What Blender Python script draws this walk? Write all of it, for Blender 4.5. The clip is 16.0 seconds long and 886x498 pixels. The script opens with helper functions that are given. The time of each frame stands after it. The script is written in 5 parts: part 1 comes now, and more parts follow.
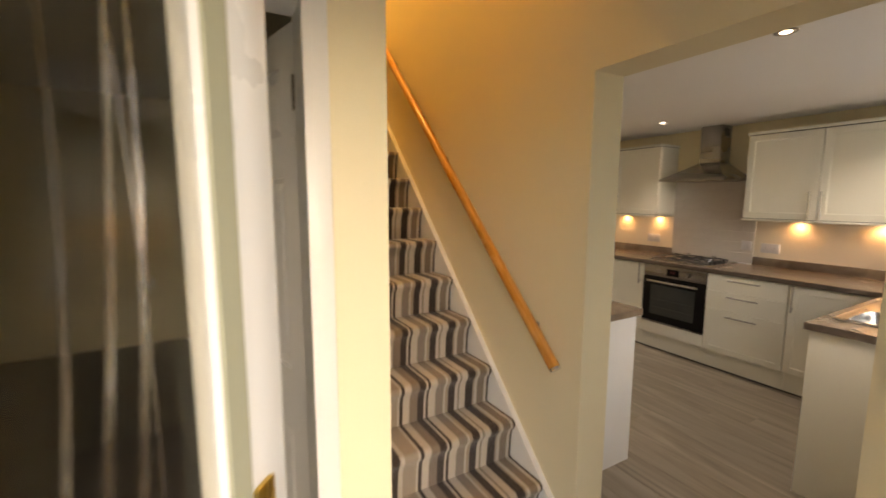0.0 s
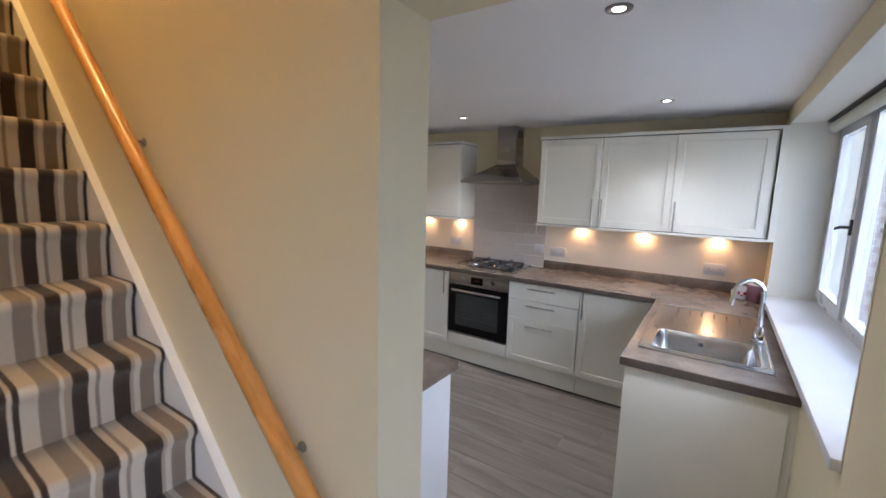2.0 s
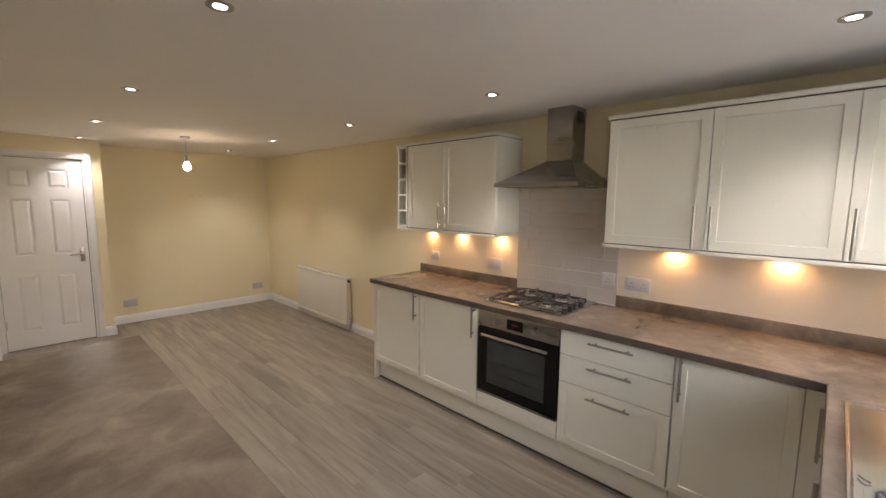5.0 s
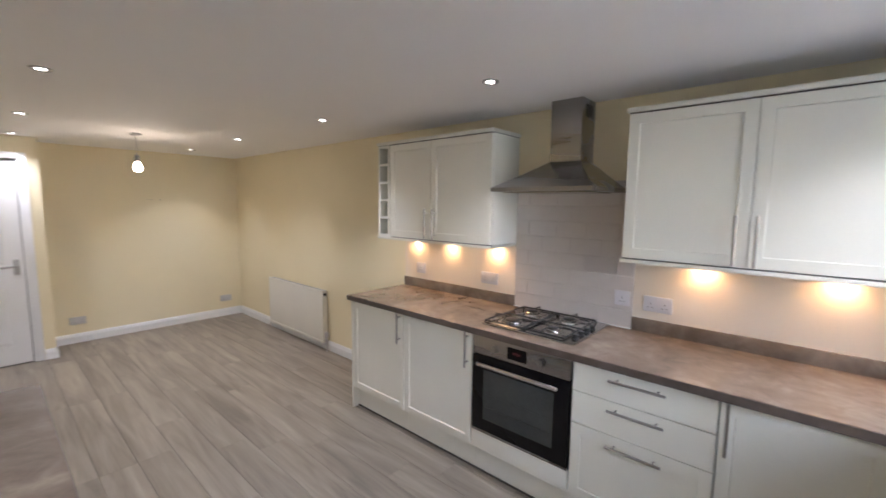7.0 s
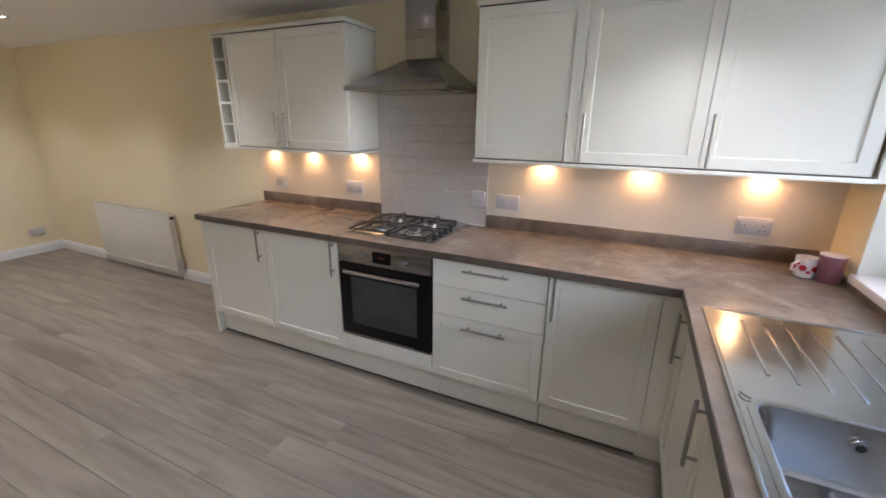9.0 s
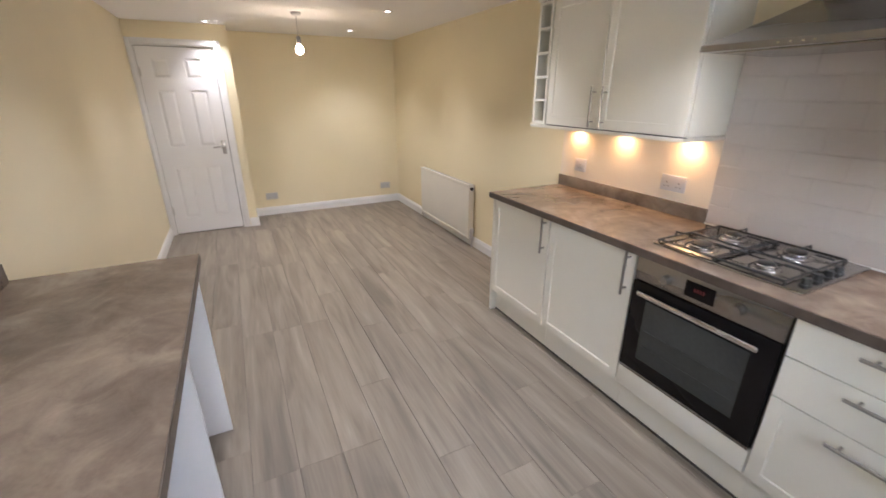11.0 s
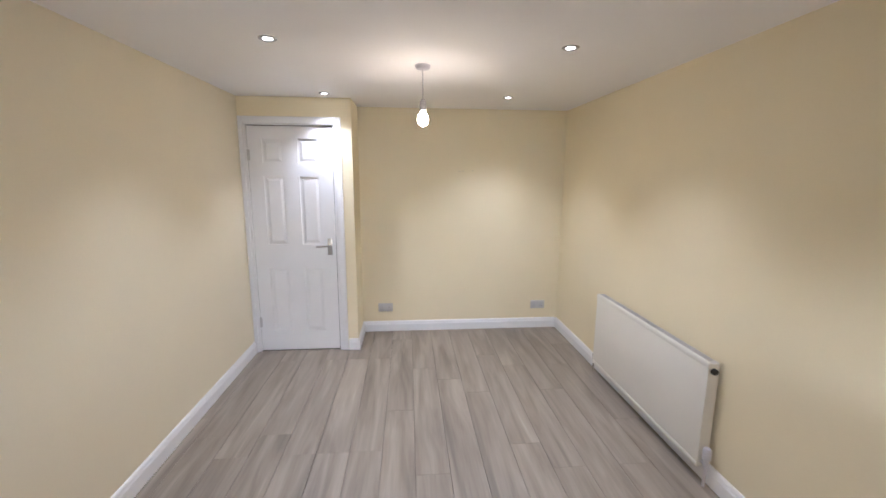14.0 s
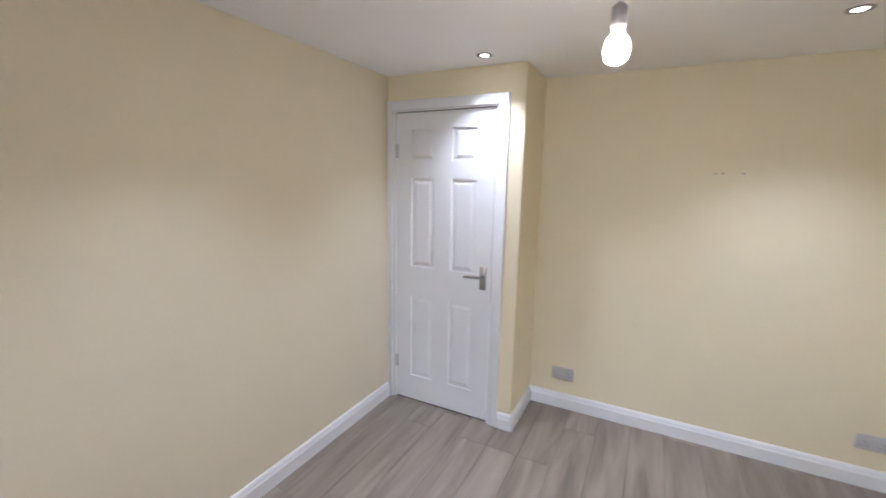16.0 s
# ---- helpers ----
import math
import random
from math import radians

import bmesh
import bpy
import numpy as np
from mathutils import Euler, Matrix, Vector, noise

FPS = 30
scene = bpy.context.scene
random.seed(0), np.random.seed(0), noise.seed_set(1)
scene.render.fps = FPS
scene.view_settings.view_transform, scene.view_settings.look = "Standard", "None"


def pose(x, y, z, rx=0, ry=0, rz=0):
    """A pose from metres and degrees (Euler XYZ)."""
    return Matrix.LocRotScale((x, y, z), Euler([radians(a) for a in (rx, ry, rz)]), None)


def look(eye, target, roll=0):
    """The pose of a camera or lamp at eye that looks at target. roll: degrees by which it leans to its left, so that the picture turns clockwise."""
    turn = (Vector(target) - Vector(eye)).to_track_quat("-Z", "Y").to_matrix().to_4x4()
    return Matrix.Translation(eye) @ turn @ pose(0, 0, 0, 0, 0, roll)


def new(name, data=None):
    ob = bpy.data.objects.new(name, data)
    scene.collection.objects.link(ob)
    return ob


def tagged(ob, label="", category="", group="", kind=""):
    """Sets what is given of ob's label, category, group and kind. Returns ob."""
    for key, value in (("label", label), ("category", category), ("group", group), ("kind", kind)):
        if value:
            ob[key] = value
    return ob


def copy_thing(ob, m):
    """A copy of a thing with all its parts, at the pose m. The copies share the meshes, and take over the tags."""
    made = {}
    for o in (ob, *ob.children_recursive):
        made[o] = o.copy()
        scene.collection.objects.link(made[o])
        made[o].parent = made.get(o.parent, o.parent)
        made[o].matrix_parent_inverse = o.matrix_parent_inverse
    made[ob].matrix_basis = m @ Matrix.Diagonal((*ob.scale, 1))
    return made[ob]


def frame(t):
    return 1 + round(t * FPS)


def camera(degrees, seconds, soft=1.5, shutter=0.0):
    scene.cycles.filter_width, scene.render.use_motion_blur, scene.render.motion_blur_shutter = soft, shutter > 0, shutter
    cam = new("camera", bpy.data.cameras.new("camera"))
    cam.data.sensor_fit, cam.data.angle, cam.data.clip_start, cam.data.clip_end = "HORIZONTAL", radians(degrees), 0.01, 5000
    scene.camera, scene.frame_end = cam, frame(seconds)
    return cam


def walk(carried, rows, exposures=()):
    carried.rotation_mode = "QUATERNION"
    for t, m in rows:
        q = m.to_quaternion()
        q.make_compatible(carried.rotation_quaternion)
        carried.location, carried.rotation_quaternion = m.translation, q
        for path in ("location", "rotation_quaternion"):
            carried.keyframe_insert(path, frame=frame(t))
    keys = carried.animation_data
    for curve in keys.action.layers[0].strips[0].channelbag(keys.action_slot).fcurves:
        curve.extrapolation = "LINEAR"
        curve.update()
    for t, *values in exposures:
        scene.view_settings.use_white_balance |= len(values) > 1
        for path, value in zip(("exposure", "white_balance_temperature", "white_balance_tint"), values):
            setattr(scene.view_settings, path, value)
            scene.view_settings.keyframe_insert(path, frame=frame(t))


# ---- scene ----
cam = camera(94.5, 16.0, soft=1.6, shutter=0.3)
PATH = [
    (0, (0.344, 0.323, 1.515), (1.323, 2.05, 1.271), 0.2),
    (0.5, (0.493, 0.589, 1.589), (1.814, 2.073, 1.357), 0.2),
    (1, (0.63, 0.742, 1.627), (2.173, 1.986, 1.361), 0.1),
    (1.5, (0.823, 0.827, 1.626), (2.434, 1.981, 1.357), 0.2),
    (2, (1.007, 0.863, 1.623), (2.653, 1.963, 1.335), 1.6),
    (2.5, (1.153, 0.879, 1.593), (2.847, 1.894, 1.282), 2.0),
    (3, (1.257, 0.913, 1.598), (2.99, 1.852, 1.259), 1.9),
    (3.5, (1.455, 0.998, 1.583), (3.209, 1.9, 1.251), 1.5),
    (4, (1.617, 1.11, 1.613), (3.308, 2.129, 1.294), 0.6),
    (4.5, (1.833, 1.156, 1.601), (3.359, 2.42, 1.327), 0.3),
    (4.7, (1.925, 1.161, 1.598), (3.373, 2.517, 1.34), 0.3),
    (6.8, (2.297, 1.497, 1.605), (3.704, 2.906, 1.417), 0.9),
    (7, (2.314, 1.496, 1.617), (3.802, 2.814, 1.398), 0.6),
    (7.5, (2.336, 1.444, 1.594), (4.009, 2.497, 1.292), 0.4),
    (8, (2.372, 1.384, 1.568), (4.166, 2.156, 1.136), 0.5),
    (8.2, (2.377, 1.362, 1.55), (4.199, 2.027, 1.062), 0.7),
    (10.3, (2.379, 1.6, 1.545), (3.581, 2.945, 0.681), 0.2),
    (10.5, (2.431, 1.645, 1.552), (3.519, 3.101, 0.718), 0.0),
    (11, (2.629, 1.759, 1.546), (3.458, 3.434, 0.834), -0.0),
    (11.5, (2.795, 1.934, 1.56), (3.398, 3.742, 0.957), -0.3),
    (12, (2.924, 2.239, 1.576), (3.364, 4.127, 1.087), 0.1),
    (12.5, (3.035, 2.524, 1.564), (3.366, 4.453, 1.153), 0.2),
    (13, (3.163, 2.863, 1.595), (3.427, 4.809, 1.215), 0.1),
    (13.5, (3.21, 3.204, 1.568), (3.423, 5.16, 1.209), 0.1),
    (14, (3.205, 3.543, 1.588), (3.372, 5.505, 1.235), 0.3),
    (14.5, (3.294, 3.862, 1.568), (3.359, 5.831, 1.225), 0.5),
    (15, (3.389, 4.195, 1.574), (3.274, 6.163, 1.233), 1.0),
    (15.5, (3.438, 4.56, 1.566), (3.011, 6.483, 1.224), 1.4),
    (16, (3.425, 4.85, 1.573), (2.526, 6.604, 1.236), 1.1),
]
EXPOSURES = [(0.0, 2.45, 7900, 15), (0.5, 2.45, 6400, 15), (1.0, 2.6, 5450, 15), (1.8, 2.7, 5250, 15), (3.0, 2.55, 5300, 15), (3.5, 2.5, 5500, 15), (4.0, 2.6, 5750, 15), (4.5, 2.65, 6400, 15),
             (7.0, 3.05, 5350, 15), (7.5, 2.92, 5300, 15), (8.0, 2.6, 5300, 15), (10.4, 3.2, 5600, 15), (11.5, 3.25, 5500, 15), (12.5, 3.28, 5300, 15), (14.5, 3.4, 4950, 15), (16.0, 3.28, 4850, 15)]
walk(cam, [(t, look(eye, target, roll)) for t, eye, target, roll in PATH], EXPOSURES)

# ---- daylight ----
world = bpy.data.worlds.new("overcast_sky")
scene.world = world
world.use_nodes = True
_n, _l = world.node_tree.nodes, world.node_tree.links
_sky = _n.new("ShaderNodeTexSky")
_sky.sky_type = "NISHITA"
_sky.sun_disc = False
_sky.sun_elevation = radians(24)
_sky.sun_rotation = radians(187)
_sky.air_density, _sky.dust_density = 1.0, 0.8
_n["Background"].inputs["Strength"].default_value = 0.105
_l.new(_sky.outputs["Color"], _n["Background"].inputs["Color"])
_sun = bpy.data.lights.new("sun", "SUN")
_sun.energy, _sun.angle, _sun.color = 0.38, radians(60), (0.93, 0.97, 1.0)
new("sun", _sun).matrix_world = look((0.2, -10.0, 4.6), (1.5, 0, 0))

WARM = (1.0, 0.55, 0.22)
LAMP = (1.0, 0.92, 0.84)
SPOT_W, PUCK_W, BULB_E, LANDING_W = 5.8, 0.43, 14.0, 12.0


# ---- materials ----
def material(name, color, rough=0.5, metal=0.0, vary=0.06, scale=3.0, fine=60.0, bump=0.02, coat=0.0, stretch=(1, 1, 1), color2=None, mix=0.5):
    m = bpy.data.materials.new(name)
    m.use_nodes = True
    n, l = m.node_tree.nodes, m.node_tree.links
    b = n["Principled BSDF"]
    b.inputs["Roughness"].default_value = rough
    b.inputs["Metallic"].default_value = metal
    b.inputs["Coat Weight"].default_value = coat
    tc = n.new("ShaderNodeTexCoord")
    mp = n.new("ShaderNodeMapping")
    mp.inputs["Scale"].default_value = stretch
    l.new(tc.outputs["Object"], mp.inputs["Vector"])
    big = n.new("ShaderNodeTexNoise")
    big.inputs["Scale"].default_value, big.inputs["Detail"].default_value = scale, 5
    small = n.new("ShaderNodeTexNoise")
    small.inputs["Scale"].default_value, small.inputs["Detail"].default_value = fine, 3
    l.new(mp.outputs["Vector"], big.inputs["Vector"])
    l.new(mp.outputs["Vector"], small.inputs["Vector"])
    add = n.new("ShaderNodeMath")
    add.operation = "MULTIPLY_ADD"
    l.new(small.outputs["Fac"], add.inputs[0])
    add.inputs[1].default_value = 0.35
    l.new(big.outputs["Fac"], add.inputs[2])
    ramp = n.new("ShaderNodeValToRGB")
    lo = [c * (1 - vary) for c in color] if color2 is None else color
    hi = [min(1, c * (1 + vary)) for c in color] if color2 is None else color2
    ramp.color_ramp.elements[0].color, ramp.color_ramp.elements[1].color = (*lo, 1), (*hi, 1)
    ramp.color_ramp.elements[0].position, ramp.color_ramp.elements[1].position = 0.45 + 0.22 * (mix - 0.5), 0.9 + 0.1 * (mix - 0.5)
    l.new(add.outputs["Value"], ramp.inputs["Fac"])
    l.new(ramp.outputs["Color"], b.inputs["Base Color"])
    rr = n.new("ShaderNodeMapRange")
    rr.inputs["To Min"].default_value, rr.inputs["To Max"].default_value = max(0.02, rough * 0.85), min(1, rough * 1.15)
    l.new(big.outputs["Fac"], rr.inputs["Value"])
    l.new(rr.outputs["Result"], b.inputs["Roughness"])
    if bump:
        bp = n.new("ShaderNodeBump")
        bp.inputs["Strength"].default_value, bp.inputs["Distance"].default_value = bump, 0.01
        l.new(small.outputs["Fac"], bp.inputs["Height"])
        l.new(bp.outputs["Normal"], b.inputs["Normal"])
    return m


def glow(name, color, strength):
    m = bpy.data.materials.new(name)
    m.use_nodes = True
    b = m.node_tree.nodes["Principled BSDF"]
    b.inputs["Base Color"].default_value = (*color, 1)
    b.inputs["Emission Color"].default_value = (*color, 1)
    b.inputs["Emission Strength"].default_value = strength
    return m


def glass(name, rough=0.0, tint=(1, 1, 1)):
    m = bpy.data.materials.new(name)
    m.use_nodes = True
    b = m.node_tree.nodes["Principled BSDF"]
    b.inputs["Base Color"].default_value = (*tint, 1)
    b.inputs["Transmission Weight"].default_value = 1.0
    b.inputs["Roughness"].default_value = rough
    b.inputs["IOR"].default_value = 1.45
    return m


M_WALL = material("cream_wall_paint", (0.81, 0.716, 0.487), 0.75, vary=0.03, scale=1.2, fine=140, bump=0.03)
M_WALL_HALL = material("magnolia_wall_paint", (0.775, 0.693, 0.50), 0.75, vary=0.03, scale=1.2, fine=140, bump=0.03)
# wall cream made paler and whiter, as daylight on the reveal
M_WALL_DAYLIT = material("daylit_reveal_cream", (0.74, 0.71, 0.61), 0.7, vary=0.03, scale=1.5, fine=140, bump=0.03)
M_CEIL = material("white_ceiling_paint", (0.90, 0.88, 0.855), 0.8, vary=0.02, scale=1.0, fine=120, bump=0.03)
M_TRIM = material("white_gloss_paint", (0.80, 0.79, 0.78), 0.3, vary=0.02, scale=4, fine=80, bump=0.01)
M_CAB = material("ivory_satin_foil", (0.78, 0.755, 0.66), 0.38, vary=0.025, scale=2.5, fine=90, bump=0.008)
M_CAB_IN = material("pale_carcass_board", (0.72, 0.69, 0.58), 0.5, vary=0.02)
# near-black for seals and the blind's rail, and for shade painted into gaps
M_SEAM = material("dark_seal_and_gap_shade", (0.07, 0.06, 0.05), 0.6)
M_WORKEDGE = material("dark_laminate_edge", (0.092, 0.070, 0.055), 0.35, vary=0.25, scale=14, fine=60)
M_STEEL = material("brushed_steel", (0.36, 0.345, 0.325), 0.27, 1.0, vary=0.08, scale=6, fine=90, bump=0.02, stretch=(1, 0.08, 1))
M_SINK = material("sink_steel", (0.47, 0.465, 0.46), 0.19, 1.0, vary=0.06, scale=8, fine=120, bump=0.015)
M_CHROME = material("chrome", (0.75, 0.75, 0.75), 0.07, 1.0, vary=0.03, bump=0)
M_NICKEL = material("satin_nickel", (0.36, 0.34, 0.315), 0.3, 1.0, vary=0.05, bump=0)
M_HINGE = material("aged_hinge_steel", (0.13, 0.11, 0.09), 0.45, 0.5, vary=0.15, bump=0)
M_PINS = material("grey_socket_slots", (0.30, 0.29, 0.29), 0.6, bump=0)
M_BRASS = material("polished_brass", (0.70, 0.48, 0.14), 0.22, 1.0, vary=0.08, bump=0)
M_BLACKGLASS = material("black_oven_glass", (0.008, 0.007, 0.007), 0.07, vary=0.1, bump=0)
M_OVENIN = material("dark_oven_window", (0.040, 0.043, 0.041), 0.12, vary=0.2, bump=0)
M_BLACK = material("black_enamel", (0.012, 0.012, 0.012), 0.4, vary=0.2)
M_IRON = material("cast_iron", (0.02, 0.02, 0.02), 0.55, vary=0.2, fine=200, bump=0.1)
M_UPVC = material("white_upvc", (0.68, 0.69, 0.70), 0.28, vary=0.006, bump=0.005)
M_SOCKET = material("white_plastic", (0.60, 0.58, 0.60), 0.35, vary=0.02, bump=0)
M_SOCKET_GREY = material("grey_metal_plate", (0.55, 0.53, 0.51), 0.4, 0.1, vary=0.04, bump=0)
M_TILE = material("off_white_glazed_tile", (0.58, 0.53, 0.49), 0.12, vary=0.03, scale=5, fine=30, bump=0.015, coat=0.2)
M_GROUT = material("pale_grout", (0.55, 0.505, 0.465), 0.9, vary=0.05)
M_SPLASH = material("off_white_splash_paint", (0.78, 0.69, 0.565), 0.4, vary=0.02)
M_RAD = material("radiator_enamel", (0.77, 0.74, 0.66), 0.35, vary=0.02, bump=0.005)
M_WOODRAIL = material("varnished_pine", (0.50, 0.215, 0.045), 0.28, scale=3, fine=30, bump=0.02, stretch=(14, 1.2, 1.2), color2=(0.70, 0.36, 0.095), coat=0.4)
M_BLIND = material("cream_blind_fabric", (0.62, 0.60, 0.48), 0.85, vary=0.05, fine=400, bump=0.1)
M_JOINT = material("dark_floor_joint", (0.115, 0.095, 0.077), 0.9)
M_GLASS = glass("clear_glass")
M_FROST = glass("obscure_glass", 0.05, (0.94, 0.90, 0.80))
M_ETCH = glass("etched_glass", 0.10, (0.60, 0.57, 0.54))
# sage tone paints the greenish reflection on the front door's bead
M_BEAD = material("bead_sage_reflection", (0.33, 0.335, 0.25), 0.55, vary=0.04, bump=0)
M_STEEL.node_tree.nodes["Principled BSDF"].inputs["Anisotropic"].default_value = 0.35
M_BLACKGLASS.node_tree.nodes["Principled BSDF"].inputs["Specular IOR Level"].default_value = 0.14
M_SPOTGLOW = glow("spot_lens", (1.0, 0.88, 0.72), 3.0)
M_PUCKGLOW = glow("puck_lens", WARM, 9.0)
M_BULB = glow("bulb_glass", (1.0, 0.76, 0.50), BULB_E)
M_RED = glow("clock_digits", (0.08, 0.004, 0.004), 0.06)
M_MUG = material("white_china", (0.72, 0.66, 0.62), 0.15, vary=0.03, bump=0)
M_MUGRED = material("red_print", (0.45, 0.03, 0.05), 0.2, vary=0.1, bump=0)
M_CANISTER = material("rose_tin", (0.25, 0.105, 0.125), 0.3, 0.2, vary=0.12, scale=20, bump=0.01)
M_BRICK = material("weathered_brick", (0.20, 0.12, 0.085), 0.9, vary=0.25, scale=12, fine=90, bump=0.2)
M_MORTAR = material("mortar", (0.42, 0.38, 0.33), 0.95, vary=0.1, fine=120, bump=0.2)
M_FENCE = material("grey_fence_board", (0.22, 0.21, 0.21), 0.8, vary=0.15, scale=4, fine=40, stretch=(6, 6, 0.6), bump=0.1)
M_PAVE = material("concrete_paving", (0.60, 0.59, 0.59), 0.9, vary=0.12, scale=3, fine=80, bump=0.1)
M_GRASS = material("lawn_grass", (0.055, 0.13, 0.02), 0.9, vary=0.3, scale=3, fine=120, bump=0.5)
M_LEAF = material("shrub_leaf", (0.05, 0.11, 0.025), 0.6, vary=0.35, scale=9)
M_TEAL = material("teal_plastic", (0.03, 0.22, 0.19), 0.45, vary=0.06)
M_YELLOW = material("pale_yellow_plastic", (0.60, 0.52, 0.22), 0.5, vary=0.06)
M_PURPLE = material("purple_pot", (0.07, 0.04, 0.08), 0.5, vary=0.1)
M_ROOF = material("brown_roof_tile", (0.085, 0.06, 0.05), 0.85, vary=0.25, scale=6, fine=60, bump=0.2)


def plank_material():
    m = bpy.data.materials.new("grey_wood_vinyl")
    m.use_nodes = True
    n, l = m.node_tree.nodes, m.node_tree.links
    b = n["Principled BSDF"]
    tc, info = n.new("ShaderNodeTexCoord"), n.new("ShaderNodeObjectInfo")
    off = n.new("ShaderNodeMath")
    off.operation = "MULTIPLY"
    off.inputs[1].default_value = 91.0
    l.new(info.outputs["Random"], off.inputs[0])
    shift = n.new("ShaderNodeVectorMath")
    shift.operation = "ADD"
    l.new(tc.outputs["Object"], shift.inputs[0])
    l.new(off.outputs["Value"], shift.inputs[1])
    mp = n.new("ShaderNodeMapping")
    mp.inputs["Scale"].default_value = (3.8, 0.42, 1)
    l.new(shift.outputs["Vector"], mp.inputs["Vector"])
    a = n.new("ShaderNodeTexNoise")
    a.inputs["Scale"].default_value, a.inputs["Detail"].default_value, a.inputs["Distortion"].default_value = 2.2, 8, 1.2
    l.new(mp.outputs["Vector"], a.inputs["Vector"])
    mp2 = n.new("ShaderNodeMapping")
    mp2.inputs["Scale"].default_value = (26, 1.2, 1)
    l.new(shift.outputs["Vector"], mp2.inputs["Vector"])
    g = n.new("ShaderNodeTexNoise")
    g.inputs["Scale"].default_value, g.inputs["Detail"].default_value = 4, 4
    l.new(mp2.outputs["Vector"], g.inputs["Vector"])
    mp3 = n.new("ShaderNodeMapping")
    mp3.inputs["Scale"].default_value = (6.5, 0.38, 1)
    l.new(shift.outputs["Vector"], mp3.inputs["Vector"])
    streak = n.new("ShaderNodeTexNoise")
    streak.inputs["Scale"].default_value, streak.inputs["Detail"].default_value, streak.inputs["Distortion"].default_value = 3, 5, 0.6
    l.new(mp3.outputs["Vector"], streak.inputs["Vector"])
    sk1 = n.new("ShaderNodeMath")
    sk1.operation = "MULTIPLY_ADD"
    sk1.inputs[1].default_value = 0.30
    l.new(streak.outputs["Fac"], sk1.inputs[0])
    sk2 = n.new("ShaderNodeMath")
    sk2.operation = "MULTIPLY_ADD"
    sk2.inputs[1].default_value, sk2.inputs[2].default_value = 0.72, 0.0
    l.new(a.outputs["Fac"], sk2.inputs[0])
    l.new(sk2.outputs["Value"], sk1.inputs[2])
    mix = n.new("ShaderNodeMath")
    mix.operation = "MULTIPLY_ADD"
    mix.inputs[1].default_value = 0.12
    l.new(g.outputs["Fac"], mix.inputs[0])
    l.new(sk1.outputs["Value"], mix.inputs[2])
    tone = n.new("ShaderNodeMath")
    tone.operation = "MULTIPLY_ADD"
    tone.inputs[1].default_value = 0.035
    l.new(info.outputs["Random"], tone.inputs[0])
    l.new(mix.outputs["Value"], tone.inputs[2])
    ramp = n.new("ShaderNodeValToRGB")
    e = ramp.color_ramp.elements
    e[0].position, e[0].color = 0.40, (0.160, 0.134, 0.107, 1)
    e[1].position, e[1].color = 1.0, (0.64, 0.57, 0.47, 1)
    mid = e.new(0.74)
    mid.color = (0.330, 0.282, 0.224, 1)
    l.new(tone.outputs["Value"], ramp.inputs["Fac"])
    l.new(ramp.outputs["Color"], b.inputs["Base Color"])
    b.inputs["Roughness"].default_value = 0.42
    bp = n.new("ShaderNodeBump")
    bp.inputs["Strength"].default_value, bp.inputs["Distance"].default_value = 0.06, 0.01
    l.new(g.outputs["Fac"], bp.inputs["Height"])
    l.new(bp.outputs["Normal"], b.inputs["Normal"])
    return m


def carpet_material():
    m = bpy.data.materials.new("striped_carpet")
    m.use_nodes = True
    n, l = m.node_tree.nodes, m.node_tree.links
    b = n["Principled BSDF"]
    b.inputs["Roughness"].default_value = 1.0
    b.inputs["Sheen Weight"].default_value = 0.25
    tc = n.new("ShaderNodeTexCoord")
    sep = n.new("ShaderNodeSeparateXYZ")
    wob = n.new("ShaderNodeTexNoise")
    wob.inputs["Scale"].default_value = 90
    l.new(tc.outputs["Object"], wob.inputs["Vector"])
    l.new(tc.outputs["Object"], sep.inputs["Vector"])
    w2 = n.new("ShaderNodeMath")
    w2.operation = "MULTIPLY_ADD"
    w2.inputs[1].default_value = 0.004
    l.new(wob.outputs["Fac"], w2.inputs[0])
    l.new(sep.outputs["X"], w2.inputs[2])
    dv = n.new("ShaderNodeMapRange")
    dv.inputs["From Min"].default_value, dv.inputs["From Max"].default_value = CARPET_X, CARPET_X + CARPET_W
    l.new(w2.outputs["Value"], dv.inputs["Value"])
    ramp = n.new("ShaderNodeValToRGB")
    ramp.color_ramp.interpolation = "CONSTANT"
    e = ramp.color_ramp.elements
    for i, (p, c) in enumerate(CARPET_STRIPES):
        el = e[i] if i < 2 else e.new(p / CARPET_W)
        el.position, el.color = p / CARPET_W, (*c, 1)
    l.new(dv.outputs["Result"], ramp.inputs["Fac"])
    pile = n.new("ShaderNodeTexNoise")
    pile.inputs["Scale"].default_value, pile.inputs["Detail"].default_value = 420, 2
    l.new(tc.outputs["Object"], pile.inputs["Vector"])
    mx = n.new("ShaderNodeMix")
    mx.data_type, mx.blend_type = "RGBA", "MULTIPLY"
    mx.inputs["Factor"].default_value = 0.45
    l.new(ramp.outputs["Color"], mx.inputs["A"])
    l.new(pile.outputs["Color"], mx.inputs["B"])
    l.new(mx.outputs["Result"], b.inputs["Base Color"])
    bp = n.new("ShaderNodeBump")
    bp.inputs["Strength"].default_value, bp.inputs["Distance"].default_value = 0.5, 0.006
    l.new(pile.outputs["Fac"], bp.inputs["Height"])
    l.new(bp.outputs["Normal"], b.inputs["Normal"])
    return m


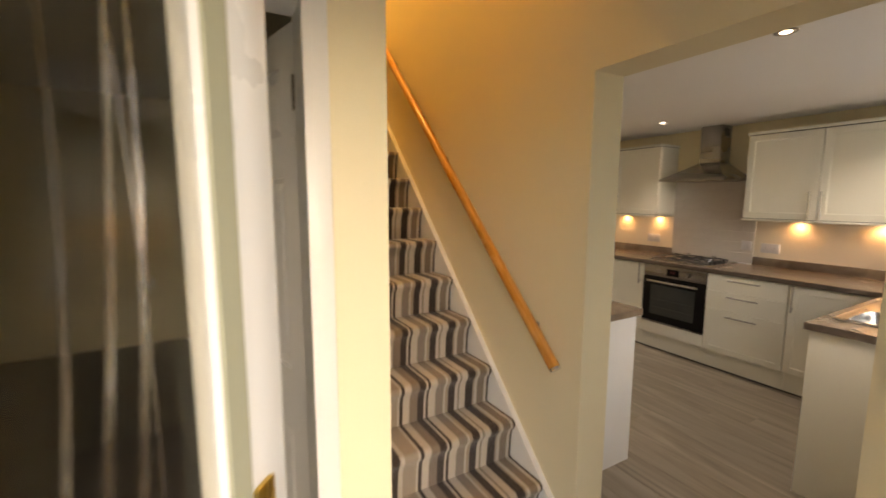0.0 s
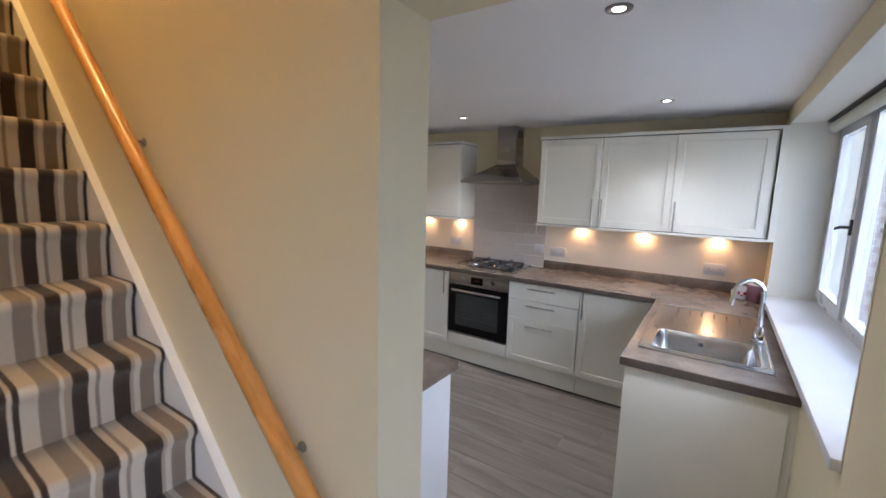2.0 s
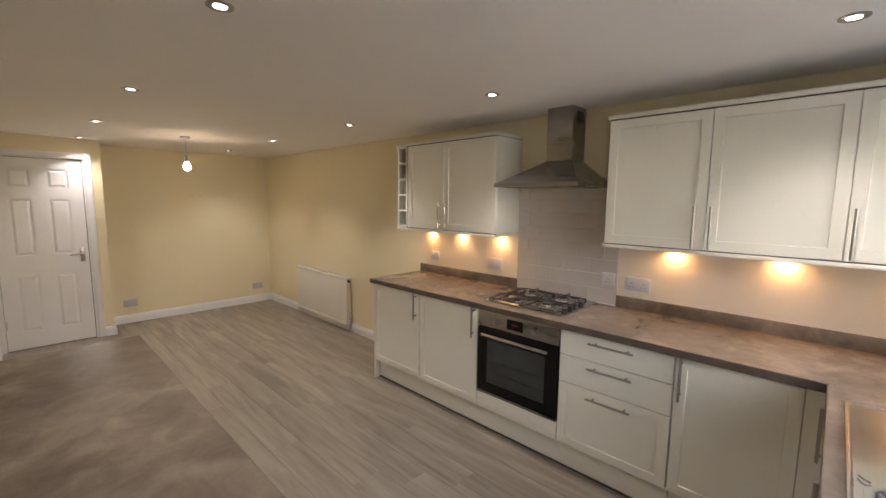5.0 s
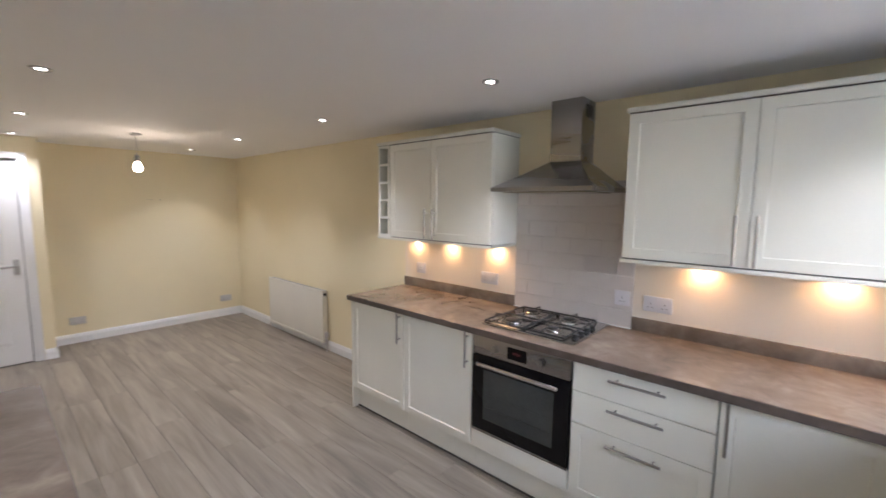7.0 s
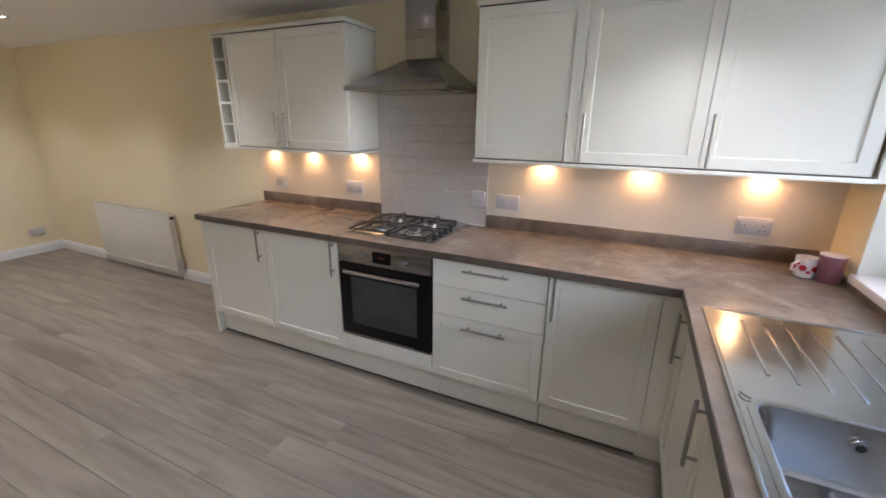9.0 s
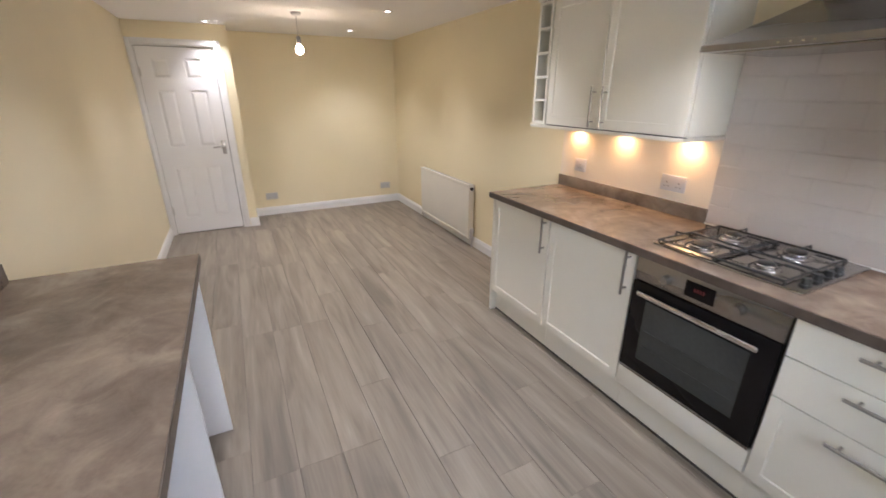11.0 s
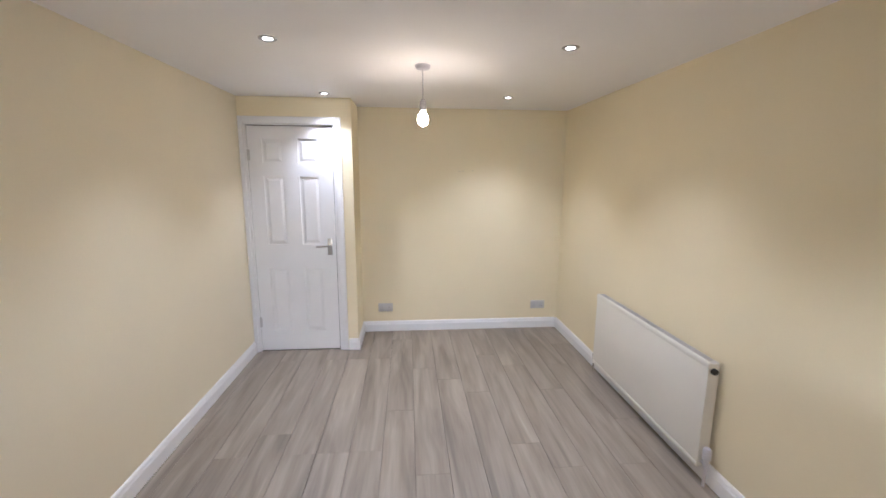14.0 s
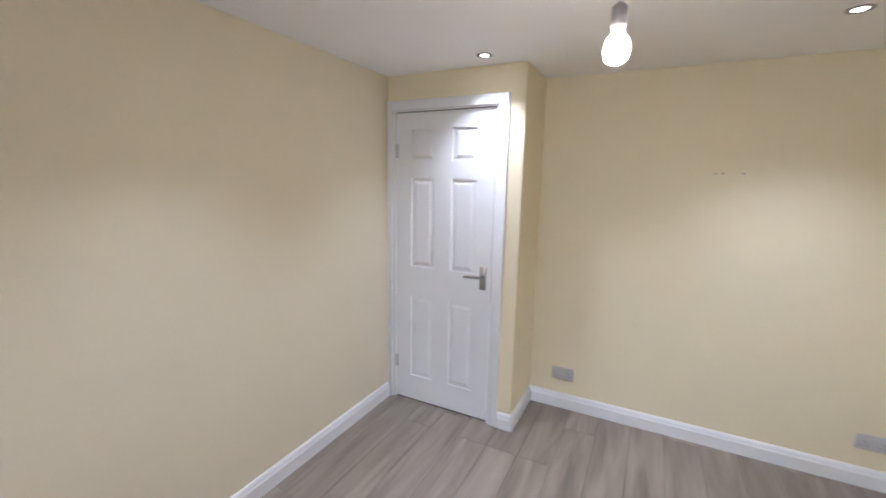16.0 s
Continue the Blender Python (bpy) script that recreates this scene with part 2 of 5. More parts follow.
def worktop_material():
    """Brown stone-effect laminate: soft clouds, finer marbling and pale specks."""
    m = bpy.data.materials.new("mottled_brown_laminate")
    m.use_nodes = True
    n, l = m.node_tree.nodes, m.node_tree.links
    b = n["Principled BSDF"]
    tc = n.new("ShaderNodeTexCoord")

    def noise_at(scale, detail, warp, rough=0.55):
        t = n.new("ShaderNodeTexNoise")
        t.inputs["Scale"].default_value, t.inputs["Detail"].default_value = scale, detail
        t.inputs["Distortion"].default_value, t.inputs["Roughness"].default_value = warp, rough
        l.new(tc.outputs["Object"], t.inputs["Vector"])
        return t.outputs["Fac"]

    def madd(a, k, c):
        t = n.new("ShaderNodeMath")
        t.operation = "MULTIPLY_ADD"
        l.new(a, t.inputs[0])
        t.inputs[1].default_value = k
        if isinstance(c, float):
            t.inputs[2].default_value = c
        else:
            l.new(c, t.inputs[2])
        return t.outputs["Value"]

    cloud, marble, grain = noise_at(3.4, 4, 0.6), noise_at(9.0, 8, 1.2, 0.6), noise_at(120.0, 2, 0.0)
    f = madd(grain, 0.10, madd(marble, 0.50, madd(cloud, 0.95, -0.24)))
    ramp = n.new("ShaderNodeValToRGB")
    e = ramp.color_ramp.elements
    e[0].position, e[0].color = 0.30, (0.108, 0.084, 0.064, 1)
    e[1].position, e[1].color = 0.85, (0.305, 0.244, 0.186, 1)
    mid = e.new(0.55)
    mid.color = (0.178, 0.138, 0.104, 1)
    l.new(f, ramp.inputs["Fac"])
    l.new(ramp.outputs["Color"], b.inputs["Base Color"])
    rr = n.new("ShaderNodeMapRange")
    rr.inputs["To Min"].default_value, rr.inputs["To Max"].default_value = 0.20, 0.27
    l.new(marble, rr.inputs["Value"])
    l.new(rr.outputs["Result"], b.inputs["Roughness"])
    bp = n.new("ShaderNodeBump")
    bp.inputs["Strength"].default_value, bp.inputs["Distance"].default_value = 0.05, 0.004
    l.new(grain, bp.inputs["Height"])
    l.new(bp.outputs["Normal"], b.inputs["Normal"])
    return m


_dark, _grey, _taupe, _beige, _cream = (0.048, 0.029, 0.021), (0.30, 0.250, 0.205), (0.275, 0.212, 0.158), (0.43, 0.348, 0.268), (0.64, 0.565, 0.475)
CARPET_X, CARPET_W = 0.70, 0.92        # the strip's edge and width; stripes as (distance across in metres, yarn)
CARPET_STRIPES = [(0.0, _taupe), (0.06, _cream), (0.10, _dark), (0.14, _beige), (0.20, _grey), (0.242, _dark), (0.288, _cream), (0.31, _beige), (0.375, _cream), (0.388, _dark), (0.403, _cream), (0.442, _taupe), (0.485, _dark),
                  (0.519, _cream), (0.531, _dark), (0.545, _cream), (0.585, _grey), (0.63, _cream), (0.641, _beige), (0.659, _dark), (0.70, _cream), (0.716, _grey), (0.727, _cream), (0.764, _dark), (0.81, _beige), (0.822, _cream), (0.838, _taupe), (0.881, _cream), (0.899, _dark)]
M_PLANK = plank_material()
M_WORK = worktop_material()
M_CARPET = carpet_material()


# ---- building blocks ----
def box(bm, a, b, bev=0.0, seg=2):
    v = bmesh.ops.create_cube(bm, size=1.0)["verts"]
    for q in v:
        q.co = Vector([(a[i] + b[i]) / 2 + q.co[i] * (b[i] - a[i]) for i in range(3)])
    if bev:
        bmesh.ops.bevel(bm, geom=list({e for q in v for e in q.link_edges}), offset=bev, segments=seg, affect="EDGES", profile=0.5)


def cyl(bm, p, q, r, r2=None, seg=20):
    p, q = Vector(p), Vector(q)
    d = q - p
    m = Matrix.Translation((p + q) / 2) @ d.to_track_quat("Z", "Y").to_matrix().to_4x4()
    bmesh.ops.create_cone(bm, cap_ends=True, segments=seg, radius1=r, radius2=r if r2 is None else r2, depth=d.length, matrix=m)


def tube(bm, pts, r, seg=10):
    pts = [Vector(p) for p in pts]
    rings = []
    up = Vector((0, 0, 1))
    for i, p in enumerate(pts):
        d = (pts[min(i + 1, len(pts) - 1)] - pts[max(i - 1, 0)]).normalized()
        s = d.cross(up)
        if s.length < 0.05:
            s = d.cross(Vector((0, 1, 0)))
        s.normalize()
        w = s.cross(d)
        rings.append([bm.verts.new(p + r * (math.cos(a) * s + math.sin(a) * w)) for a in [2 * math.pi * k / seg for k in range(seg)]])
        up = w
    for a, b in zip(rings, rings[1:]):
        for k in range(seg):
            bm.faces.new((a[k], a[(k + 1) % seg], b[(k + 1) % seg], b[k]))
    bm.faces.new(rings[0][::-1])
    bm.faces.new(rings[-1])


def lathe(bm, prof, c, seg=28):
    rings = []
    for r, z in prof:
        rings.append([bm.verts.new((c[0] + r * math.cos(2 * math.pi * k / seg), c[1] + r * math.sin(2 * math.pi * k / seg), c[2] + z)) for k in range(seg)])
    for a, b in zip(rings, rings[1:]):
        for k in range(seg):
            bm.faces.new((a[k], a[(k + 1) % seg], b[(k + 1) % seg], b[k]))
    bm.faces.new(rings[0][::-1])
    bm.faces.new(rings[-1])


def prism(bm, pts, axis, a, b):
    """A closed outline of (u, v), pushed along an axis: x takes (y, z), y takes (x, z), z takes (x, y)."""
    def at(u, v, w):
        return {"x": (w, u, v), "y": (u, w, v), "z": (u, v, w)}[axis]
    lo = [bm.verts.new(at(u, v, a)) for u, v in pts]
    hi = [bm.verts.new(at(u, v, b)) for u, v in pts]
    k = len(pts)
    for i in range(k):
        bm.faces.new((lo[i], lo[(i + 1) % k], hi[(i + 1) % k], hi[i]))
    bm.faces.new(lo[::-1])
    bm.faces.new(hi)


def plate(bm, axis, c0, c1, u0, u1, v0, v1, holes=()):
    """A slab across an axis with rectangular holes (u0, u1, v0, v1) cut through it."""
    us = sorted({u0, u1, *[min(max(h[i], u0), u1) for h in holes for i in (0, 1)]})
    vs = sorted({v0, v1, *[min(max(h[i], v0), v1) for h in holes for i in (2, 3)]})

    def solid(i, j):
        if i < 0 or j < 0 or i >= len(us) - 1 or j >= len(vs) - 1:
            return False
        u, v = (us[i] + us[i + 1]) / 2, (vs[j] + vs[j + 1]) / 2
        return not any(h[0] < u < h[1] and h[2] < v < h[3] for h in holes)

    def at(u, v, w):
        return {"x": (w, u, v), "y": (u, w, v), "z": (u, v, w)}[axis]

    seen = {}

    def vert(i, j, w):
        key = (i, j, w)
        if key not in seen:
            seen[key] = bm.verts.new(at(us[i], vs[j], w))
        return seen[key]

    for i in range(len(us) - 1):
        for j in range(len(vs) - 1):
            if not solid(i, j):
                continue
            for w in (c0, c1):
                bm.faces.new([vert(i, j, w), vert(i + 1, j, w), vert(i + 1, j + 1, w), vert(i, j + 1, w)])
            for di, dj, p, q in ((-1, 0, (i, j), (i, j + 1)), (1, 0, (i + 1, j), (i + 1, j + 1)), (0, -1, (i, j), (i + 1, j)), (0, 1, (i, j + 1), (i + 1, j + 1))):
                if not solid(i + di, j + dj):
                    bm.faces.new([vert(*p, c0), vert(*q, c0), vert(*q, c1), vert(*p, c1)])


def mesh_object(name, bm, mat, smooth=False):
    bmesh.ops.recalc_face_normals(bm, faces=bm.faces[:])
    me = bpy.data.meshes.new(name)
    bm.to_mesh(me)
    bm.free()
    for m in mat if isinstance(mat, (list, tuple)) else [mat]:
        me.materials.append(m)
    if smooth:
        me.shade_smooth()
        me.set_sharp_from_angle(angle=radians(38))
    return new(name, me)


def solid(name, bm, mat, label="", category="", group="", kind="", smooth=False):
    return tagged(mesh_object(name, bm, mat, smooth), label, category, group, kind)


def thing(name, at, label, category, group="", kind=""):
    ob = new(name)
    ob.empty_display_size = 0.05
    ob.matrix_basis = at if isinstance(at, Matrix) else Matrix.Translation(at)
    return tagged(ob, label, category, group, kind)


def part(name, bm, mat, parent, label="", smooth=True):
    ob = mesh_object(name, bm, mat, smooth)
    ob.parent = parent
    if parent.parent is None:
        ob.matrix_parent_inverse = parent.matrix_basis.inverted()
    if label:
        ob["label"] = label
    return ob


def boxpart(name, a, b, mat, parent, label="", bev=0.0):
    bm = bmesh.new()
    box(bm, a, b, bev)
    return part(name, bm, mat, parent, label)


def turned(bm, m):
    bmesh.ops.transform(bm, matrix=m, verts=bm.verts[:])


# depth runs into the unit: faces that look west, and faces that look north
def west_face(x, y, z):
    return Matrix(((0, 1, 0, x), (1, 0, 0, y), (0, 0, 1, z), (0, 0, 0, 1)))


def north_face(x, y, z):
    return Matrix(((1, 0, 0, x), (0, -1, 0, y), (0, 0, 1, z), (0, 0, 0, 1)))


def shaker(w, h, m, rail=0.068):
    """A framed front in one piece: flat rails round a sunk panel."""
    bm = bmesh.new()
    box(bm, (0, 0, 0), (w, 0.022, h), 0.0015, 1)
    front = [f for f in bm.faces if f.normal.y < -0.9]
    bmesh.ops.inset_region(bm, faces=front, thickness=rail - 0.0015)
    bmesh.ops.inset_region(bm, faces=front, thickness=0.003)
    for v in {v for f in front for v in f.verts}:
        v.co.y += 0.0065
    turned(bm, m)
    return bm


def slab_front(w, h, m):
    bm = bmesh.new()
    box(bm, (0, 0, 0), (w, 0.022, h), 0.002, 2)
    turned(bm, m)
    return bm


def bar_handle(parent, m, upright, size=0.215):
    """A round bar on two posts; m puts its middle on the face of a door."""
    bm = bmesh.new()
    ax = Vector((0, 0, 1)) if upright else Vector((1, 0, 0))
    out = Vector((0, -0.032, 0))
    cyl(bm, out - ax * size / 2, out + ax * size / 2, 0.0062, seg=14)
    for s in (-1, 1):
        cyl(bm, ax * s * size * 0.36, out + ax * s * size * 0.36, 0.005, seg=12)
    turned(bm, m)
    return part("handle", bm, M_NICKEL, parent, "brushed steel bar handle")

# ---- plan ----
XE, XW, YS, YN, ZC = 4.77, 1.81, 0.54, 7.62, 2.22      # kitchen and dining room
XH = 1.643                                               # hall side of the stair wall
YO0, YO1, ZO = 0.618, 1.451, 2.0                         # opening from the hall
WX0, WX1, WZ0, WZ1 = 2.36, 4.47, 0.94, 2.105             # kitchen window
BX, BY = 2.735, 7.175                                    # boxed-in cupboard
SX0, SX1 = 0.778, 1.612                                  # stair width
RISE, GOING, NOSE0 = 0.2075, 0.2055, 1.62


def wall(name, axis, c0, c1, u0, u1, v0, v1, holes=(), mat=M_WALL, label="cream painted plaster wall"):
    bm = bmesh.new()
    plate(bm, axis, c0, c1, u0, u1, v0, v1, holes)
    return solid(name, bm, mat, label, "wall", kind="structure")


wall("wall_east", "x", XE, XE + 0.25, 0.12, YN + 0.25, -0.02, 2.6)
wall("wall_north", "y", YN, YN + 0.25, 0.3, XE, -0.02, 2.6)
wall("wall_south", "y", 0.12, YS, XW, XE, -0.02, 2.6, [(WX0, WX1, WZ0, WZ1)])
wall("wall_stair", "x", XH, XW, -0.04, YN, -0.02, 5.2, [(YO0, YO1, -1, ZO)], M_WALL_HALL, "cream painted wall beside the stairs")
wall("wall_front", "y", -0.04, 0.2, -0.4, XH, -0.02, 5.2, [(-0.23, 0.86, -1, 2.1)], M_WALL_HALL, "cream painted wall round the front door")
wall("wall_hall_west", "x", -0.55, -0.4, -0.04, 1.40, -0.02, 2.6, (), M_WALL_HALL)
wall("wall_living", "y", 1.40, 1.52, -3.2, SX0, -0.02, 2.5, [(-0.16, 0.60, -1, 2.0)], M_WALL_HALL, "cream painted wall round the living room door")
wall("wall_stair_west", "x", 0.66, SX0, 1.52, 6.2, -0.02, 5.2, (), M_WALL_HALL)
wall("wall_living_west", "x", -3.35, -3.2, 1.40, 5.6, -0.02, 2.5)
wall("wall_living_north", "y", 5.45, 5.6, -3.2, 0.66, -0.02, 2.5)
wall("wall_landing", "y", 4.41, 4.56, SX0, XH, 2.0, 5.2, (), M_WALL_HALL)
wall("wall_over_hall", "y", 1.40, 1.52, SX0, XH, 2.5, 5.2, (), M_WALL_HALL)
bm = bmesh.new()
plate(bm, "z", 2.5, 2.6, -3.3, SX0, 1.40, 5.6)
solid("ceiling_living", bm, M_CEIL, "white plaster ceiling", "ceiling", kind="structure")
bm = bmesh.new()
plate(bm, "z", 2.5, 2.62, -0.4, XH, -0.04, 1.40)
solid("ceiling_hall", bm, M_CEIL, "white plaster ceiling", "ceiling", kind="structure")
bm = bmesh.new()
plate(bm, "z", 5.2, 5.3, 0.5, XW, -0.1, 6.4)
solid("ceiling_landing", bm, M_CEIL, "white plaster ceiling", "ceiling", kind="structure")
bm = bmesh.new()
plate(bm, "z", ZC, ZC + 0.3, XW, XE, YS, YN)
solid("ceiling_kitchen", bm, M_CEIL, "smooth white plaster ceiling with downlights", "ceiling", kind="structure")

# boxed-in cupboard at the far end, with its door
bm = bmesh.new()
plate(bm, "y", BY, BY + 0.1, XW, BX, 0, ZC, [(1.845, 2.588, -1, 2.005)])
box(bm, (BX - 0.1, BY + 0.1, 0), (BX, YN, ZC))
solid("wall_cupboard", bm, M_WALL, "cream painted cupboard wall", "wall", kind="structure")


def six_panel(parent, w, h, t=0.036, name="leaf"):
    """A six-panel leaf in its own frame: x along, y through, z up, hinge at x 0."""
    bm = bmesh.new()
    st, mid = 0.115, 0.125
    cols = [(st, (w - mid) / 2), ((w + mid) / 2, w - st)]
    rows = [(0.18, 0.765), (0.975, 1.565), (1.675, 1.875)]
    for a, b in ((0, st), (w - st, w), ((w - mid) / 2, (w + mid) / 2)):
        box(bm, (a, 0, 0), (b, t, h))
    zs = [0, *[z for r in rows for z in r], h]
    for c0, c1 in cols:
        for z0, z1 in zip(zs[::2], zs[1::2]):
            box(bm, (c0, 0, z0), (c1, t, z1))
        for z0, z1 in rows:
            box(bm, (c0, t / 2 - 0.006, z0), (c1, t / 2 + 0.006, z1))
            for s in (-1, 1):
                y = t / 2 + s * 0.006
                o = t / 2 + s * (t / 2 - 0.003)
                v0 = [bm.verts.new((x, y, z)) for x, z in ((c0 + 0.014, z0 + 0.014), (c1 - 0.014, z0 + 0.014), (c1 - 0.014, z1 - 0.014), (c0 + 0.014, z1 - 0.014))]
                v1 = [bm.verts.new((x, o, z)) for x, z in ((c0 + 0.036, z0 + 0.036), (c1 - 0.036, z0 + 0.036), (c1 - 0.036, z1 - 0.036), (c0 + 0.036, z1 - 0.036))]
                for k in range(4):
                    bm.faces.new((v0[k], v0[(k + 1) % 4], v1[(k + 1) % 4], v1[k]))
                bm.faces.new(v1)
    turned(bm, parent.matrix_basis)
    return part(name, bm, M_TRIM, parent, smooth=False)


def lever(parent, m, mat, mirror=1):
    bm = bmesh.new()
    box(bm, (-0.021, -0.008, -0.075), (0.021, 0, 0.075), 0.003, 2)
    cyl(bm, (0, -0.008, 0.01), (0, -0.045, 0.01), 0.010, seg=14)
    tube(bm, [(0, -0.045, 0.01), (-0.03 * mirror, -0.052, 0.01), (-0.11 * mirror, -0.048, 0.006)], 0.009, 10)
    turned(bm, m)
    return part("door_handle", bm, mat, parent, "satin steel lever handle on a plate")


def hinge(parent, m, mat=M_HINGE, label="dark steel butt hinge"):
    bm = bmesh.new()
    cyl(bm, (0, -0.004, -0.045), (0, -0.004, 0.045), 0.006, seg=10)
    box(bm, (-0.02, -0.002, -0.045), (0.02, 0, 0.045))
    turned(bm, m)
    return part("hinge", bm, mat, parent, label)


def casing(name, u0, u1, top, y, width, out, label, left):
    """A moulded architrave round a doorway in a wall that runs along x."""
    ob = thing(name, (u0, y, 0), label, "door frame", kind="structure")
    for a, b in (((u0 - left, y, 0), (u0, y + out, top + width)), ((u1, y, 0), (u1 + width, y + out, top + width)), ((u0, y, top), (u1, y + out, top + width))):
        bm = bmesh.new()
        lo, hi = sorted((a[1], b[1]))
        box(bm, (a[0], lo, a[2]), (b[0], hi, b[2]), 0.006, 2)
        part("architrave", bm, M_TRIM, ob)
    return ob


d = thing("door_1", Matrix.Translation((1.8695, BY + 0.012, 0.010)), "closed white six-panel cupboard door in a white frame", "door", kind="structure")
six_panel(d, 0.694, 1.979)
lever(d, pose(2.512, BY + 0.012, 0.965), M_NICKEL)
for z in (0.28, 1.75):
    hinge(d, pose(1.866, BY + 0.010, z), M_SOCKET_GREY, "pale steel butt hinge")
c = casing("trim_cupboard_door", 1.848, 2.586, 2.003, BY, 0.06, -0.018, "white moulded architrave round the cupboard door", 0.037)
for a, b in (((1.846, BY, 0), (1.866, BY + 0.1, 2.004)), ((2.570, BY, 0), (2.588, BY + 0.1, 2.004)), ((1.866, BY, 1.995), (2.570, BY + 0.1, 2.004))):
    boxpart("jamb", a, b, M_TRIM, c)
# dark strips behind the leaf stand in for shade in the gap
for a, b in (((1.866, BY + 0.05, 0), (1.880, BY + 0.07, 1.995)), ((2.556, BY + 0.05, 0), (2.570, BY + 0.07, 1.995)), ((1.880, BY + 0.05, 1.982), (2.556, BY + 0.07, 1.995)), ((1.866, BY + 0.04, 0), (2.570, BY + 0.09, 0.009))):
    boxpart("stop_gap_shade", a, b, M_SEAM, c, "dark strip behind the door, painted as the gap's shade")
# recessed dark strips fill the gap and paint its shade
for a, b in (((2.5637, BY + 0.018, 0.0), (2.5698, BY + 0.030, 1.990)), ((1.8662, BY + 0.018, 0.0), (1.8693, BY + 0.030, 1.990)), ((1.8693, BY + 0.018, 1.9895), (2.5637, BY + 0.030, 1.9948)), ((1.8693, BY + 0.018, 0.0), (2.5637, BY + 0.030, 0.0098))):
    boxpart("gap_shade_strip", a, b, M_SEAM, c, "dark strip painted as shade in the gap round the closed door")
boxpart("cupboard_back", (1.79, YN - 0.05, 0), (BX - 0.1, YN - 0.01, 2.2), M_TRIM, c)

d = thing("door_2", pose(0.600, 1.523, 0.008, 0, 0, 104), "open white six-panel living room door with a lever handle", "door", kind="structure")
six_panel(d, 0.74, 1.975)
lever(d, d.matrix_basis @ pose(0.69, 0.036, 0.98, 0, 0, 180), M_NICKEL, -1)
for z in (0.25, 1.79):
    hinge(d, d.matrix_basis @ pose(0.004, 0.037, z, 0, 0, 180))
c = casing("trim_living_door", -0.14, 0.556, 1.992, 1.40, 0.064, -0.018, "white moulded architrave round the living room door", 0.07)
for a, b in (((-0.16, 1.40, 0), (-0.14, 1.52, 2.0)), ((0.560, 1.40, 0), (0.60, 1.52, 2.0)), ((-0.14, 1.40, 1.99), (0.560, 1.52, 2.0))):
    boxpart("jamb", a, b, M_TRIM, c)

# skirting boards
def skirt(name, x0, y0, x1, y1):
    """A moulded board on the wall line; the room lies to the left of the way from start to end."""
    bm = bmesh.new()
    L = math.hypot(x1 - x0, y1 - y0)
    prism(bm, [(0, 0), (0.018, 0), (0.018, 0.072), (0.014, 0.081), (0.012, 0.093), (0.006, 0.104), (0, 0.106)], "x", 0, L)
    turned(bm, pose(x0, y0, 0, 0, 0, math.degrees(math.atan2(y1 - y0, x1 - x0))))
    solid(name, bm, M_TRIM, "white gloss painted skirting board", "skirting", kind="structure")


skirt("baseboard_1", XW, BY - 0.02, XW, 3.68)
skirt("baseboard_2", XE, 4.12, XE, YN)
skirt("baseboard_3", XE - 0.018, YN, BX, YN)
skirt("baseboard_4", BX, YN - 0.018, BX, BY - 0.018)
skirt("baseboard_5", BX, BY, 2.65, BY)
skirt("baseboard_6", XH, 0.21, XH, 0.64)
skirt("baseboard_7", SX0, 1.40, 0.66, 1.40)
skirt("baseboard_8", 2.9, YS, XW, YS)

# ---- stairs ----
st = thing("staircase", (1.2, NOSE0, 0), "straight staircase with striped brown, grey and cream carpet", "stairs", kind="structure")
N_STEPS = 13
for i in range(N_STEPS):
    y, z = NOSE0 + GOING * i, RISE * (i + 1)
    pts = [(y + 0.030, z - RISE - 0.01), (y + 0.030, z - RISE + 0.012), (y + 0.024, z - 0.095), (y + 0.014, z - 0.058), (y + 0.001, z - 0.042), (y - 0.006, z - 0.028), (y - 0.004, z - 0.014), (y + 0.005, z - 0.004), (y + 0.020, z), (y + GOING + 0.012, z - 0.003), (y + GOING + 0.04, z), (y + GOING + 0.04, z - RISE - 0.01)]
    bm = bmesh.new()
    prism(bm, pts, "x", SX0, SX1)
    part("step", bm, M_CARPET, st)
slope = RISE / GOING
bm = bmesh.new()
y0, y1 = NOSE0 - 0.06, NOSE0 + GOING * 12.2
prism(bm, [(y0, 0), (y0, 0.14), (y1, 0.14 + slope * (y1 - y0)), (y1, slope * (y1 - y0) - 0.3), (y0 + 0.3, 0)], "x", SX1, XH)
part("string", bm, M_TRIM, st, "white painted stair string", smooth=False)
bm = bmesh.new()
plate(bm, "z", RISE * 13 - 0.25, RISE * 13 - 0.0005, SX0, XH, NOSE0 + GOING * 13 + 0.03, 4.41)
solid("floor_landing", bm, M_CARPET, "striped carpet on the landing", "floor", kind="structure")
lc = thing("trim_landing_door", (1.6, 4.4, RISE * 13), "white gloss door casing at the top of the stairs", "door frame", kind="structure")
boxpart("architrave", (1.578, 4.385, RISE * 13), (1.632, 4.408, RISE * 13 + 2.05), M_TRIM, lc, bev=0.006)
boxpart("architrave", (0.80, 4.385, RISE * 13), (0.86, 4.408, RISE * 13 + 2.05), M_TRIM, lc, bev=0.006)
boxpart("architrave", (0.86, 4.385, RISE * 13 + 1.99), (1.578, 4.408, RISE * 13 + 2.05), M_TRIM, lc, bev=0.006)
boxpart("closed_leaf", (0.86, 4.396, RISE * 13 + 0.005), (1.578, 4.409, RISE * 13 + 1.99), M_TRIM, lc)

